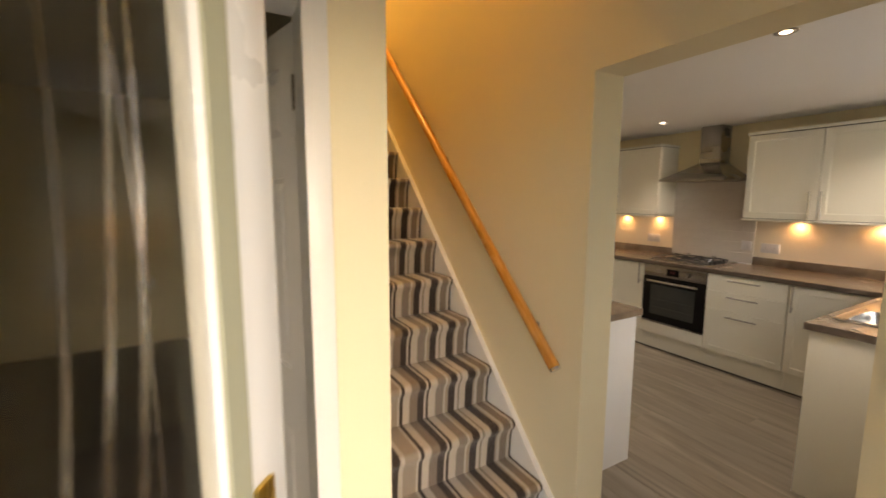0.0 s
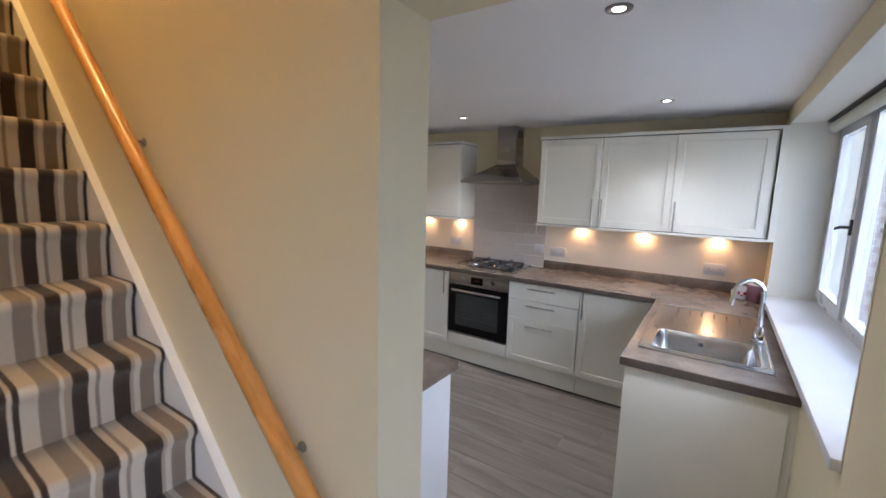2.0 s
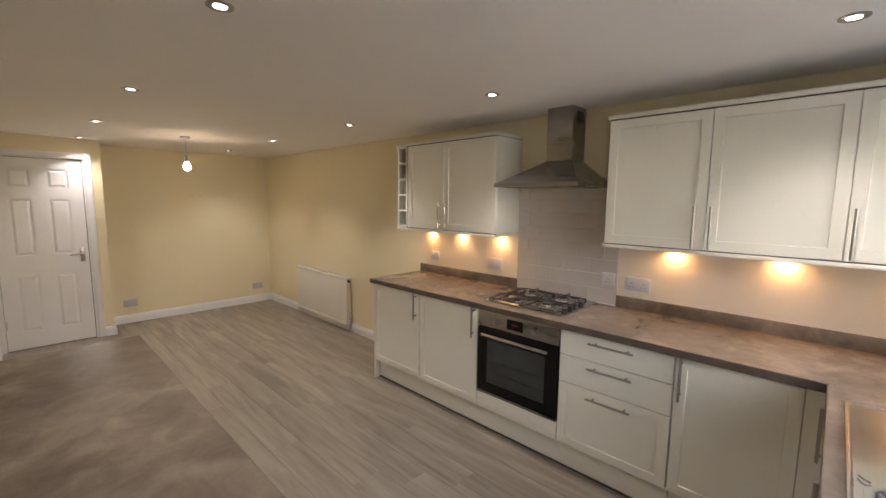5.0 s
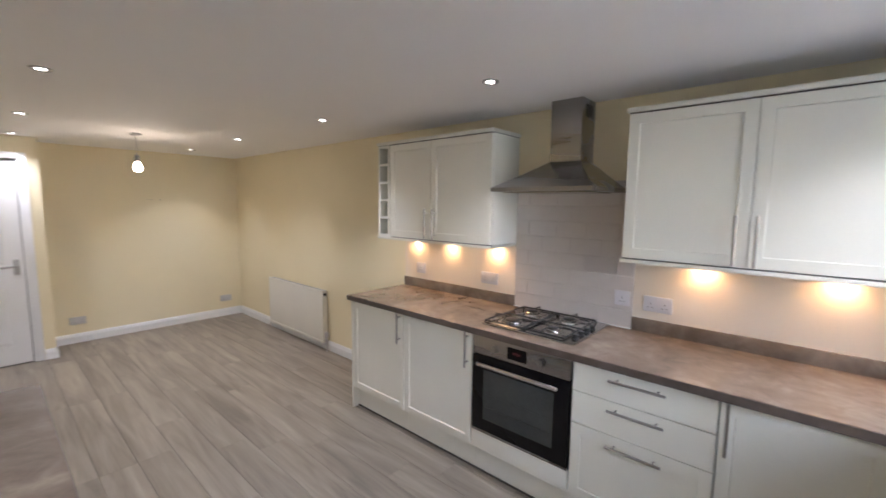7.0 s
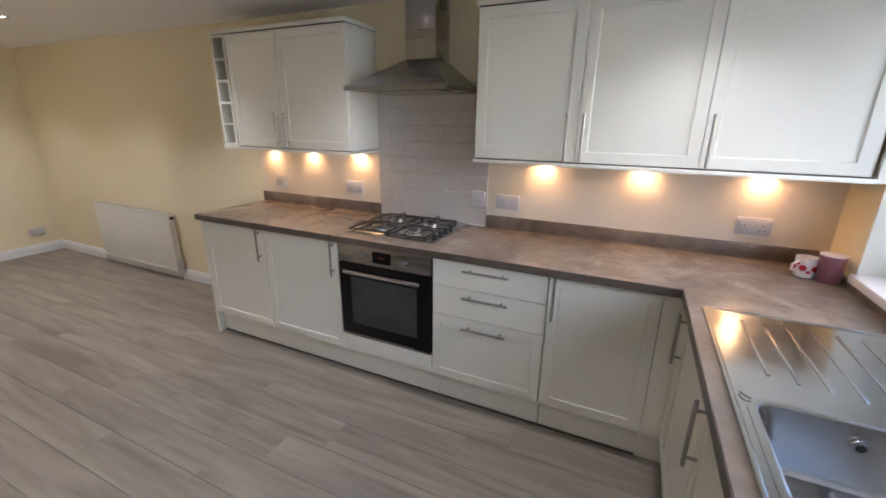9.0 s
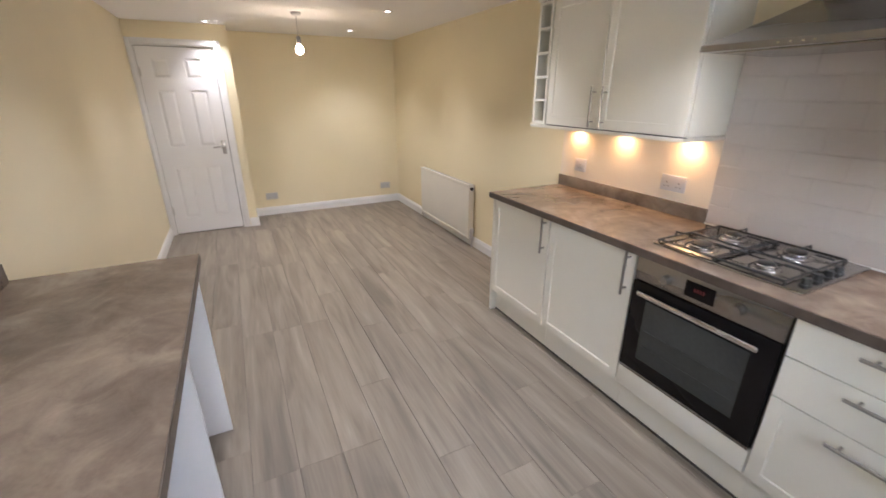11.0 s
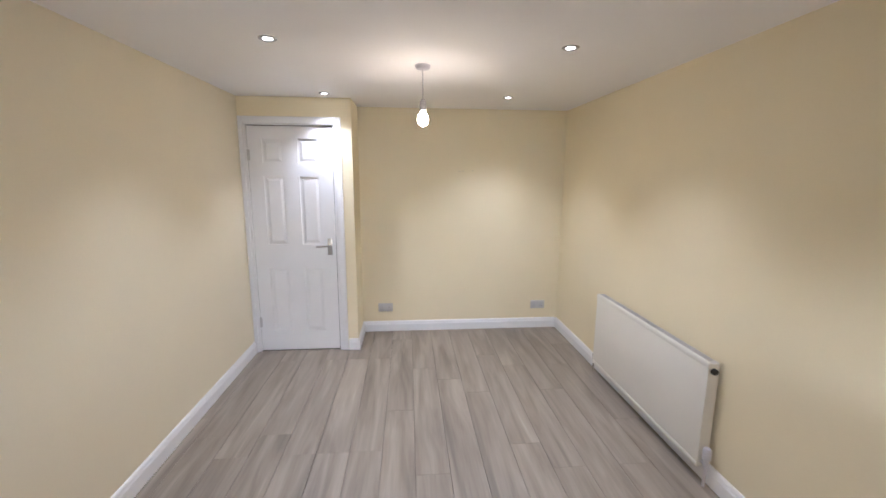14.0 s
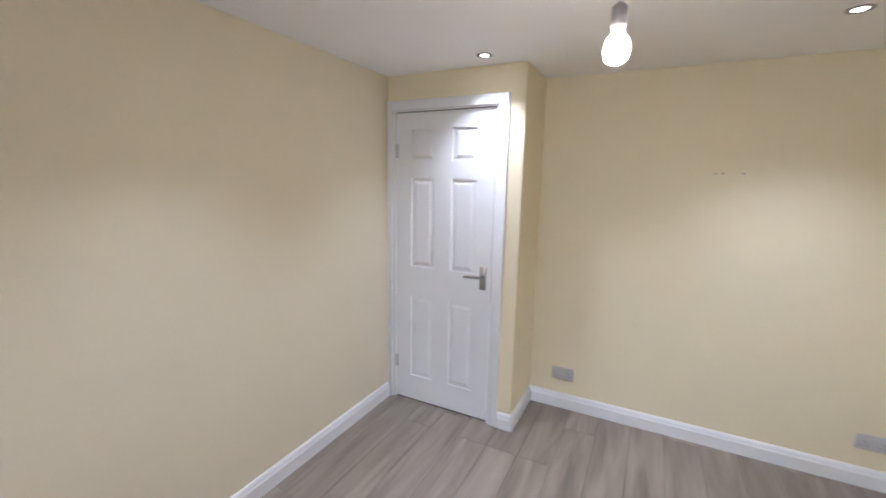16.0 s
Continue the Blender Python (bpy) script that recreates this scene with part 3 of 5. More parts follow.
rail = thing("handrail", (1.572, 1.55, 0.8), "varnished round pine handrail on steel brackets", "handrail")
RX0, RY0, RZ0, RY1, RZ1 = 1.572, 1.530, 0.807, 4.20, 3.418
bm = bmesh.new()
tube(bm, [(RX0, RY0 + (RY1 - RY0) * k / 6, RZ0 + (RZ1 - RZ0) * k / 6) for k in range(7)], 0.0255, 18)
part("rail", bm, M_WOODRAIL, rail)
bm = bmesh.new()
tube(bm, [(RX0, RY0 - 0.008, RZ0 - 0.008), (RX0, RY0 + 0.004, RZ0 + 0.004)], 0.0245, 18)
part("end_cap", bm, M_CHROME, rail, "polished steel end cap")
for f in (0.071, 0.386, 0.68, 0.95):
    y, z = RY0 + (RY1 - RY0) * f, RZ0 + (RZ1 - RZ0) * f
    bm = bmesh.new()
    cyl(bm, (XH, y, z - 0.058), (XH - 0.005, y, z - 0.058), 0.015, seg=14)
    tube(bm, [(XH, y, z - 0.058), (1.605, y, z - 0.052), (RX0 + 0.006, y, z - 0.036), (RX0, y, z - 0.023)], 0.005, 8)
    part("bracket", bm, M_NICKEL, rail, "steel handrail bracket")

# landing lamp out of sight above the stairs
_p = bpy.data.lights.new("landing_lamp", "POINT")
_p.energy, _p.color, _p.shadow_soft_size = LANDING_W, (1.0, 0.60, 0.18), 0.08
new("landing_lamp", _p).location = (1.0, 3.1, 4.7)

# ---- front door, open ----
fd = thing("front_door", pose(-0.155, 0.275, 0.03, 0, 0, 50.0), "open white front door with an obscure patterned glass pane", "door")
FW, FH, FS = 0.905, 2.03, 0.115
m = fd.matrix_basis
for a, b in (((0, 0, 0), (FS, 0.06, FH)), ((FW - FS, 0, 0), (FW, 0.06, FH)), ((FS, 0, 0), (FW - FS, 0.06, 0.20)), ((FS, 0, FH - FS), (FW - FS, 0.06, FH))):
    bm = bmesh.new()
    box(bm, a, b, 0.005, 2)
    turned(bm, m)
    part("stile" if b[2] == FH and a[2] == 0 else "rail", bm, M_UPVC, fd)
bm = bmesh.new()
plate(bm, "y", -0.006, 0.0, FS - 0.025, FW - FS + 0.025, 0.175, FH - FS + 0.025, [(FS + 0.012, FW - FS - 0.012, 0.212, FH - FS - 0.012)])
turned(bm, m)
part("glazing_bead", bm, M_BEAD, fd, "glazing bead with a sage reflection put into its colour")
bm = bmesh.new()
box(bm, (FS, 0.024, 0.20), (FW - FS, 0.034, FH - FS))
turned(bm, m)
part("pane", bm, M_FROST, fd, "obscure patterned glass").visible_shadow = False
rnd = random.Random(11)
for k in range(16):
    u, v0, v1 = FS + 0.035 + 0.038 * k + rnd.uniform(-0.02, 0.02), rnd.uniform(0.215, 0.26), rnd.uniform(1.84, 1.895)
    lean, bow, half = rnd.uniform(-0.22, 0.22), rnd.uniform(-0.03, 0.03), rnd.uniform(0.004, 0.011)
    bm = bmesh.new()
    left, right = [], []
    for s in range(13):
        f = s / 12
        c = min(max(u + lean * (f - 0.5) + bow * math.sin(math.pi * 2 * f), FS + 0.015), FW - FS - 0.015)
        w = half * (1.15 - f)
        left.append(bm.verts.new((c - w, 0.0232, v0 + (v1 - v0) * f)))
        right.append(bm.verts.new((c + w, 0.0232, v0 + (v1 - v0) * f)))
    for i in range(12):
        bm.faces.new((left[i], right[i], right[i + 1], left[i + 1]))
    bmesh.ops.solidify(bm, geom=bm.faces[:], thickness=0.0006)
    turned(bm, m)
    part("etched_reed", bm, M_ETCH, fd, "frosted reed pattern")
bm = bmesh.new()
box(bm, (FW - 0.085, -0.010, 0.845), (FW - 0.045, 0, 1.085), 0.004, 2)
tube(bm, [(FW - 0.065, -0.01, 0.995), (FW - 0.065, -0.05, 0.995), (FW - 0.10, -0.056, 0.995), (FW - 0.18, -0.052, 0.995)], 0.010, 10)
turned(bm, m)
part("door_handle", bm, M_BRASS, fd, "polished brass handle and plate")
bm = bmesh.new()
box(bm, (FW, 0.018, 0.85), (FW + 0.003, 0.042, 1.25))
turned(bm, m)
part("lock_plate", bm, M_BRASS, fd, "brass lock plate")
ff = thing("trim_front_door", (-0.22, 0.1, 0), "white front door frame", "door frame", kind="structure")
for a, b in (((-0.228, 0.06, 0), (-0.175, 0.13, 2.098)), ((0.805, 0.06, 0), (0.858, 0.13, 2.098)), ((-0.175, 0.06, 2.06), (0.805, 0.13, 2.098)), ((-0.175, 0.06, 0.0), (0.805, 0.13, 0.02))):
    boxpart("frame_bar", a, b, M_UPVC, ff, bev=0.004)

# ---- window, sill and blind ----
# thin linings added over the wall to carry the paler daylit colour
rv = thing("trim_window_reveal", ((WX0 + WX1) / 2, 0.4, WZ1), "thin window reveal lining with daylight put into its pale colour", "window reveal", kind="structure")
boxpart("lining", (WX1 - 0.004, 0.125, WZ0 + 0.001), (WX1 + 0.002, YS + 0.003, WZ1 - 0.001), M_WALL_DAYLIT, rv)
boxpart("lining", (WX0 - 0.002, 0.125, WZ0 + 0.001), (WX0 + 0.004, YS + 0.003, WZ1 - 0.001), M_WALL_DAYLIT, rv)
boxpart("lining", (WX0 + 0.004, 0.125, WZ1 - 0.004), (WX1 - 0.004, YS + 0.003, WZ1 + 0.002), M_WALL_DAYLIT, rv)
win = thing("window_1", ((WX0 + WX1) / 2, 0.25, WZ0), "wide white double-glazed window with an opening casement", "window", kind="structure")
FY0, FY1, MX = 0.235, 0.285, 3.80
bm = bmesh.new()
plate(bm, "y", FY0, FY1, WX0, WX1, 0.975, WZ1, [(WX0 + 0.06, MX - 0.035, 1.035, WZ1 - 0.06), (MX + 0.035, WX1 - 0.055, 1.03, WZ1 - 0.06)])
wf = part("window_frame", bm, M_UPVC, win, smooth=False)
bm = bmesh.new()
plate(bm, "y", 0.262, 0.305, MX + 0.02, WX1 - 0.04, 1.015, WZ1 - 0.045, [(MX + 0.085, WX1 - 0.105, 1.08, WZ1 - 0.11)])
part("casement", bm, M_UPVC, win, smooth=False)
bm = bmesh.new()
plate(bm, "y", 0.2852, 0.2876, MX + 0.013, WX1 - 0.033, 1.008, WZ1 - 0.038, [(MX + 0.0205, WX1 - 0.0405, 1.0155, WZ1 - 0.0455)])
part("gasket", bm, M_BLACK, win, "black rubber casement gasket", smooth=False)
bm = bmesh.new()
plate(bm, "y", 0.3052, 0.3066, MX + 0.080, WX1 - 0.100, 1.075, WZ1 - 0.105, [(MX + 0.085, WX1 - 0.105, 1.08, WZ1 - 0.11)])
part("gasket", bm, M_PINS, win, "grey glazing gasket", smooth=False)
bm = bmesh.new()
plate(bm, "y", 0.284, 0.296, WX0 + 0.045, MX - 0.02, 1.02, WZ1 - 0.045, [(WX0 + 0.075, MX - 0.05, 1.05, WZ1 - 0.075)])
part("glazing_bead", bm, M_UPVC, win, smooth=False)
for a, b in (((WX0 + 0.05, 0.250, 1.02), (MX - 0.03, 0.262, WZ1 - 0.05)), ((MX + 0.08, 0.272, 1.07), (WX1 - 0.10, 0.284, WZ1 - 0.10))):
    boxpart("pane", a, b, M_GLASS, win, "clear double-glazed pane").visible_shadow = False
bm = bmesh.new()
box(bm, (MX + 0.032, 0.305, 1.45), (MX + 0.062, 0.315, 1.53), 0.003, 2)
tube(bm, [(MX + 0.047, 0.315, 1.49), (MX + 0.047, 0.345, 1.49), (MX + 0.06, 0.35, 1.487), (MX + 0.16, 0.345, 1.475)], 0.008, 8)
part("handle", bm, M_BLACK, win, "dark grey window handle")
bm = bmesh.new()
box(bm, (WX0 - 0.0, FY0, WZ0), (WX1, YS + 0.025, 0.975), 0.004, 2)
solid("window_sill", bm, M_TRIM, "glossy white painted window sill", "window sill", kind="structure", smooth=True)
bl = thing("roller_blind", ((WX0 + WX1) / 2, 0.34, 2.06), "rolled-up cream roller blind at the head of the window", "blind")
bm = bmesh.new()
cyl(bm, (WX0 + 0.02, 0.335, 2.062), (WX1 - 0.02, 0.335, 2.062), 0.030, seg=20)
part("rolled_fabric", bm, M_BLIND, bl)
for x in (WX0 + 0.002, WX1 - 0.018):
    boxpart("bracket", (x, 0.305, 2.03), (x + 0.016, 0.365, 2.1035), M_UPVC, bl)
boxpart("head_rail", (WX0 + 0.02, 0.30, 2.0925), (WX1 - 0.02, 0.372, 2.1035), M_SEAM, bl)

# ---- worktops ----
WT0, WT1 = 0.872, 0.91
wt = thing("worktop", (4.4, 2.3, WT0), "brown mottled stone-effect laminate worktop round the corner", "worktop")
bm = bmesh.new()
plate(bm, "z", WT0, WT1, 4.155, XE - 0.002, YS + 0.002, 4.11)
part("worktop_run", bm, M_WORK, wt, smooth=False)
bm = bmesh.new()
plate(bm, "z", WT0, WT1, 2.904, 4.154, YS + 0.002, 1.16, [(3.12, 3.46, 0.66, 1.075)])
part("worktop_return", bm, M_WORK, wt, smooth=False)
for a, b in (((4.1515, 1.1635, WT0 + 0.0005), (4.1548, 4.1095, WT1 - 0.002)), ((2.9045, 1.1602, WT0 + 0.0005), (4.1512, 1.1635, WT1 - 0.002)), ((2.9008, YS + 0.003, WT0 + 0.0005), (2.9038, 1.1635, WT1 - 0.002)), ((4.152, 4.1102, WT0 + 0.0005), (XE - 0.003, 4.1135, WT1 - 0.002))):
    boxpart("edge_strip", a, b, M_WORKEDGE, wt, "dark laminate edging")
UPZ = 0.985
for a, b in (((XE - 0.018, 2.985, WT1), (XE - 0.001, 4.105, UPZ)), ((XE - 0.018, YS + 0.02, WT1), (XE - 0.001, 2.205, UPZ)), ((2.906, YS + 0.001, WT1), (XE - 0.019, YS + 0.018, 0.9395))):
    boxpart("upstand", a, b, M_WORK, wt, bev=0.0015)

# splash wall under the wall cabinets, and the tiles behind the hob
bm = bmesh.new()
box(bm, (XE - 0.006, 2.985, UPZ), (XE - 0.0005, 4.105, 1.345))
solid("splash_wall", bm, M_SPLASH, "off-white painted splash wall", "wall", kind="structure")
bm = bmesh.new()
box(bm, (XE - 0.006, YS, UPZ), (XE - 0.0005, 2.205, 1.345))
solid("splash_wall", bm, M_SPLASH, "off-white painted splash wall", "wall", kind="structure")
sp = thing("splashback", (XE, 2.6, WT1), "off-white glazed brick-bond tile splashback behind the hob", "splashback", kind="structure")
boxpart("grout_bed", (XE - 0.0098, 2.205, WT1), (XE - 0.001, 2.985, 1.76), M_GROUT, sp)

boxpart("sealant_bead", (XE - 0.020, 2.206, WT1), (XE - 0.0125, 2.984, WT1 + 0.006), M_TRIM, sp, "white sealant along the worktop", 0.002)

# ---- base units ----
UF = 4.178      # faces of the doors
Z0, Z1, PT = 0.174, 0.862, 0.168      # foot and head of the fronts, top of the plinth


def base_unit(y0, y1, label, group="base units"):
    u = thing("base_cabinet", (4.48, (y0 + y1) / 2, 0), label, "kitchen cabinet", group)
    bm = bmesh.new()
    plate(bm, "x", UF + 0.024, UF + 0.042, y0 + 0.001, y1 - 0.001, PT, WT0 - 0.001)
    box(bm, (UF + 0.042, y0 + 0.001, PT), (XE - 0.01, y0 + 0.018, WT0 - 0.001))
    box(bm, (UF + 0.042, y1 - 0.018, PT), (XE - 0.01, y1 - 0.001, WT0 - 0.001))
    part("body", bm, M_CAB_IN, u, smooth=False)
    boxpart("plinth", (UF + 0.05, y0 + 0.0005, 0.012), (UF + 0.066, y1 - 0.0005, PT), M_CAB, u)
    boxpart("plinth_seal", (UF + 0.046, y0 + 0.0005, 0.0), (UF + 0.066, y1 - 0.0005, 0.012), M_SEAM, u, "dark plinth seal strip")
    return u


for y0, y1 in ((3.502, 4.075), (2.908, 3.498)):
    u = base_unit(y0, y1, "ivory shaker base cabinet with a bar handle")
    dr = part("door", shaker(y1 - y0 - 0.004, Z1 - Z0, west_face(UF, y0 + 0.002, Z0)), M_CAB, u, smooth=False)
    bar_handle(dr, west_face(UF, y0 + 0.034, 0.765), True)
u = thing("end_panel", (4.48, 4.09, 0), "ivory end panel of the base units", "kitchen panel")
boxpart("panel", (UF, 4.077, 0.0), (XE - 0.001, 4.095, WT0 - 0.001), M_CAB, u, bev=0.001)

u = base_unit(1.694, 2.292, "ivory drawer cabinet with three drawers and bar handles")
for z0, z1, deep in ((0.722, Z1, False), (0.558, 0.718, False), (Z0, 0.554, True)):
    w = 0.594
    mm = west_face(UF, 1.696, z0)
    dr = part("drawer_front", shaker(w, z1 - z0, mm) if deep else slab_front(w, z1 - z0, mm), M_CAB, u, smooth=False)
    bar_handle(dr, west_face(UF, 1.995, z1 - (0.045 if deep else 0.035)), False, 0.235)
u = base_unit(1.22, 1.690, "ivory shaker corner cabinet with a bar handle")
dr = part("door", shaker(0.466, Z1 - Z0, west_face(UF, 1.222, Z0)), M_CAB, u, smooth=False)
bar_handle(dr, west_face(UF, 1.222 + 0.44, 0.765), True)

# sink run, faces north
SF = 1.136
for x0, x1 in ((3.54, 4.10), (2.955, 3.536)):
    u = thing("sink_cabinet", ((x0 + x1) / 2, 0.85, 0), "ivory shaker sink cabinet with a bar handle", "kitchen cabinet", "sink units")
    bm = bmesh.new()
    plate(bm, "y", SF - 0.042, SF - 0.024, x0 + 0.001, x1 - 0.001, PT, WT0 - 0.001)
    part("body", bm, M_CAB_IN, u, smooth=False)
    boxpart("plinth", (x0 + 0.0005, SF - 0.066, 0.012), (x1 - 0.0005, SF - 0.05, PT), M_CAB, u)
    boxpart("plinth_seal", (x0 + 0.0005, SF - 0.066, 0), (x1 - 0.0005, SF - 0.046, 0.012), M_SEAM, u)
    dr = part("door", shaker(x1 - x0 - 0.004, Z1 - Z0, north_face(x0 + 0.002, SF, Z0)), M_CAB, u, smooth=False)
    bar_handle(dr, north_face(x1 - 0.04, SF, 0.735), True)
u = thing("corner_post", (4.16, 1.17, 0), "ivory corner filler between the two runs", "kitchen panel")
bm = bmesh.new()
box(bm, (UF, SF, PT), (UF + 0.02, 1.2195, WT0 - 0.001))
box(bm, (4.104, SF - 0.02, PT), (UF + 0.02, SF, WT0 - 0.001))
part("post", bm, M_CAB, u, smooth=False)
bm = bmesh.new()
box(bm, (UF + 0.05, SF - 0.05, 0.0), (UF + 0.066, 1.2195, PT))
box(bm, (4.1005, SF - 0.066, 0.0), (UF + 0.066, SF - 0.0505, PT))
part("plinth", bm, M_CAB, u, smooth=False)
u = thing("end_panel", (2.93, 0.85, 0), "ivory end panel of the sink run", "kitchen panel")
boxpart("panel", (2.915, YS + 0.03, 0), (2.935, 1.142, WT0 - 0.001), M_CAB, u, bev=0.001)
boxpart("scribe", (2.925, YS + 0.001, 0), (2.935, YS + 0.029, WT0 - 0.001), M_CAB, u)

# ---- oven ----
ov = thing("oven", (4.48, 2.6, 0.29), "built-in stainless steel oven with a black glass door", "oven")
OY0, OY1 = 2.297, 2.903
bm = bmesh.new()
box(bm, (UF + 0.016, OY0 + 0.002, 0.287), (XE - 0.06, OY1 - 0.002, 0.866))
part("body", bm, M_BLACK, ov, smooth=False)
boxpart("control_panel", (UF - 0.004, OY0 + 0.004, 0.757), (UF + 0.015, OY1 - 0.004, 0.865), M_STEEL, ov, "brushed steel control panel", 0.002)
od = boxpart("oven_door", (UF - 0.008, OY0 + 0.004, 0.302), (UF + 0.014, OY1 - 0.004, 0.752), M_BLACKGLASS, ov, "black glass oven door", 0.002)
boxpart("window", (UF - 0.0095, OY0 + 0.085, 0.375), (UF - 0.0082, OY1 - 0.085, 0.673), M_OVENIN, od)
for z in (0.45, 0.53):
    bm = bmesh.new()
    cyl(bm, (UF - 0.0102, OY0 + 0.10, z), (UF - 0.0102, OY1 - 0.10, z), 0.0016, seg=6)
    part("shelf_bar", bm, M_IRON, od)
boxpart("trim_strip", (UF - 0.006, OY0 + 0.004, 0.288), (UF + 0.014, OY1 - 0.004, 0.300), M_STEEL, ov)
bm = bmesh.new()
box(bm, (UF - 0.046, OY0 + 0.055, 0.700), (UF - 0.030, OY1 - 0.055, 0.722), 0.006, 3)
for y in (OY0 + 0.075, OY1 - 0.075):
    box(bm, (UF - 0.034, y - 0.012, 0.704), (UF - 0.007, y + 0.012, 0.718), 0.002, 1)
part("handle", bm, M_CHROME, od, "polished steel oven handle")
boxpart("display", (UF - 0.0055, 2.545, 0.778), (UF - 0.0035, 2.665, 0.845), M_BLACKGLASS, ov, "black clock display")
for k, y in enumerate((2.588, 2.600, 2.612, 2.624)):
    boxpart("digit", (UF - 0.0062, y - 0.003, 0.806), (UF - 0.0055, y + 0.003, 0.821), M_RED, ov, "small red clock digit")
for y in (2.745, 2.455):
    bm = bmesh.new()
    cyl(bm, (UF - 0.003, y, 0.812), (UF - 0.009, y, 0.812), 0.024, seg=24)
    cyl(bm, (UF - 0.009, y, 0.812), (UF - 0.034, y, 0.812), 0.020, 0.017, seg=24)
    box(bm, (UF - 0.0365, y - 0.003, 0.797), (UF - 0.033, y + 0.003, 0.829), 0.001, 1)
    part("knob", bm, M_STEEL, ov, "steel control knob")
u = thing("oven_housing", (4.48, 2.6, 0), "ivory oven housing with a filler panel below", "kitchen cabinet", "base units")
boxpart("filler_panel", (UF, OY0 - 0.001, Z0), (UF + 0.02, OY1 + 0.001, 0.284), M_CAB, u, bev=0.001)
boxpart("plinth", (UF + 0.05, OY0 - 0.004, 0.012), (UF + 0.066, OY1 + 0.004, PT), M_CAB, u)
boxpart("plinth_seal", (UF + 0.046, OY0 - 0.004, 0), (UF + 0.066, OY1 + 0.004, 0.012), M_SEAM, u)
boxpart("shelf", (UF + 0.0205, OY0 - 0.001, PT), (XE - 0.01, OY1 + 0.001, PT + 0.018), M_CAB_IN, u)

# ---- hob ----
hb = thing("gas_hob", (4.5, 2.61, WT1), "stainless steel four-burner gas hob with black pan supports", "hob")
HX0, HX1, HY0, HY1, HZ = 4.25, 4.745, 2.322, 2.898, WT1 + 0.009
bm = bmesh.new()
box(bm, (HX0, HY0, WT1), (HX1, HY1, HZ), 0.004, 2)
part("hob_plate", bm, M_SINK, hb)
burners = [(4.37, 2.755, 0.050), (4.625, 2.765, 0.036), (4.38, 2.505, 0.036), (4.625, 2.52, 0.043)]
for x, y, r in burners:
    bm = bmesh.new()
    lathe(bm, [(r + 0.018, 0), (r + 0.016, 0.004), (r, 0.006), (r, 0.014), (r * 0.9, 0.017)], (x, y, HZ), 26)
    b = part("burner", bm, M_SINK, hb, "aluminium burner ring")
    bm = bmesh.new()
    lathe(bm, [(r * 0.85, 0.017), (r * 0.85, 0.022), (r * 0.7, 0.025), (r * 0.2, 0.026)], (x, y, HZ), 26)
    part("cap", bm, M_BLACK, b, "black enamel burner cap")
for y0, y1 in ((2.642, 2.886), (2.392, 2.632)):
    bm = bmesh.new()
    z = HZ + 0.032
    xa, xb = HX0 + 0.025, HX1 - 0.03
    xm = (xa + xb) / 2
    for p, q in (((xa, y0), (xb, y0)), ((xa, y1), (xb, y1)), ((xa, y0), (xa, y1)), ((xb, y0), (xb, y1)), ((xm, y0), (xm, y1))):
        tube(bm, [(*p, HZ + 0.012), (*q, HZ + 0.012)], 0.0048, 8)
    for c in (xa, xm, xb):
        for y in (y0, y1):
            cyl(bm, (c, y, HZ), (c, y, HZ + 0.012), 0.0045, seg=8)
    ym = (y0 + y1) / 2
    for cx in ((xa + xm) / 2, (xb + xm) / 2):
        for s in (-1, 1):
            e = y0 if s < 0 else y1
            tube(bm, [(cx, e, HZ + 0.012), (cx, e, z), (cx, ym + s * 0.062, z)], 0.0040, 8)
            e = cx + s * (xm - xa) / 2
            tube(bm, [(e, ym, HZ + 0.012), (e, ym, z), (cx + s * 0.060, ym, z)], 0.0040, 8)
    part("pan_support", bm, M_IRON, hb, "black cast iron pan support")
for k in range(4):
    bm = bmesh.new()
    x = 4.335 + k * 0.075
    cyl(bm, (x, 2.354, HZ), (x, 2.354, HZ + 0.005), 0.020, seg=20)
    cyl(bm, (x, 2.354, HZ + 0.005), (x, 2.354, HZ + 0.027), 0.016, 0.014, seg=20)
    part("knob", bm, M_BLACK, hb, "black hob knob")

# ---- cooker hood ----
hd = thing("cooker_hood", (4.55, 2.575, 1.69), "stainless steel chimney cooker hood", "cooker hood")
bm = bmesh.new()
hx0, hy0, hy1 = 4.275, 2.277, 2.873
lev = [(0.0, 1.690), (0.0, 1.712), (0.28, 1.752), (0.62, 1.805), (1.0, 1.868)]
rings = []
for f, z in lev:
    x0 = hx0 + (4.585 - hx0) * f
    a, b = hy0 + (2.478 - hy0) * f, hy1 + (2.672 - hy1) * f
    rings.append([bm.verts.new(p) for p in ((x0, a, z), (x0, b, z), (XE - 0.007, b, z), (XE - 0.007, a, z))])
for r, s in zip(rings, rings[1:]):
    for k in range(4):
        bm.faces.new((r[k], r[(k + 1) % 4], s[(k + 1) % 4], s[k]))
bm.faces.new(rings[-1])
bm.faces.new(rings[0][::-1])
part("canopy", bm, M_STEEL, hd)
boxpart("filter", (hx0 + 0.05, hy0 + 0.06, 1.684), (XE - 0.08, hy1 - 0.06, 1.6895), M_SINK, hd, "mesh grease filter")
boxpart("chimney", (4.588, 2.481, 1.868), (XE - 0.001, 2.669, ZC), M_STEEL, hd, bev=0.002)
for k in range(5):
    boxpart("vent_slot", (4.64 + 0.02 * k, 2.4795, 2.12), (4.65 + 0.02 * k, 2.4812, 2.19), M_BLACK, hd)
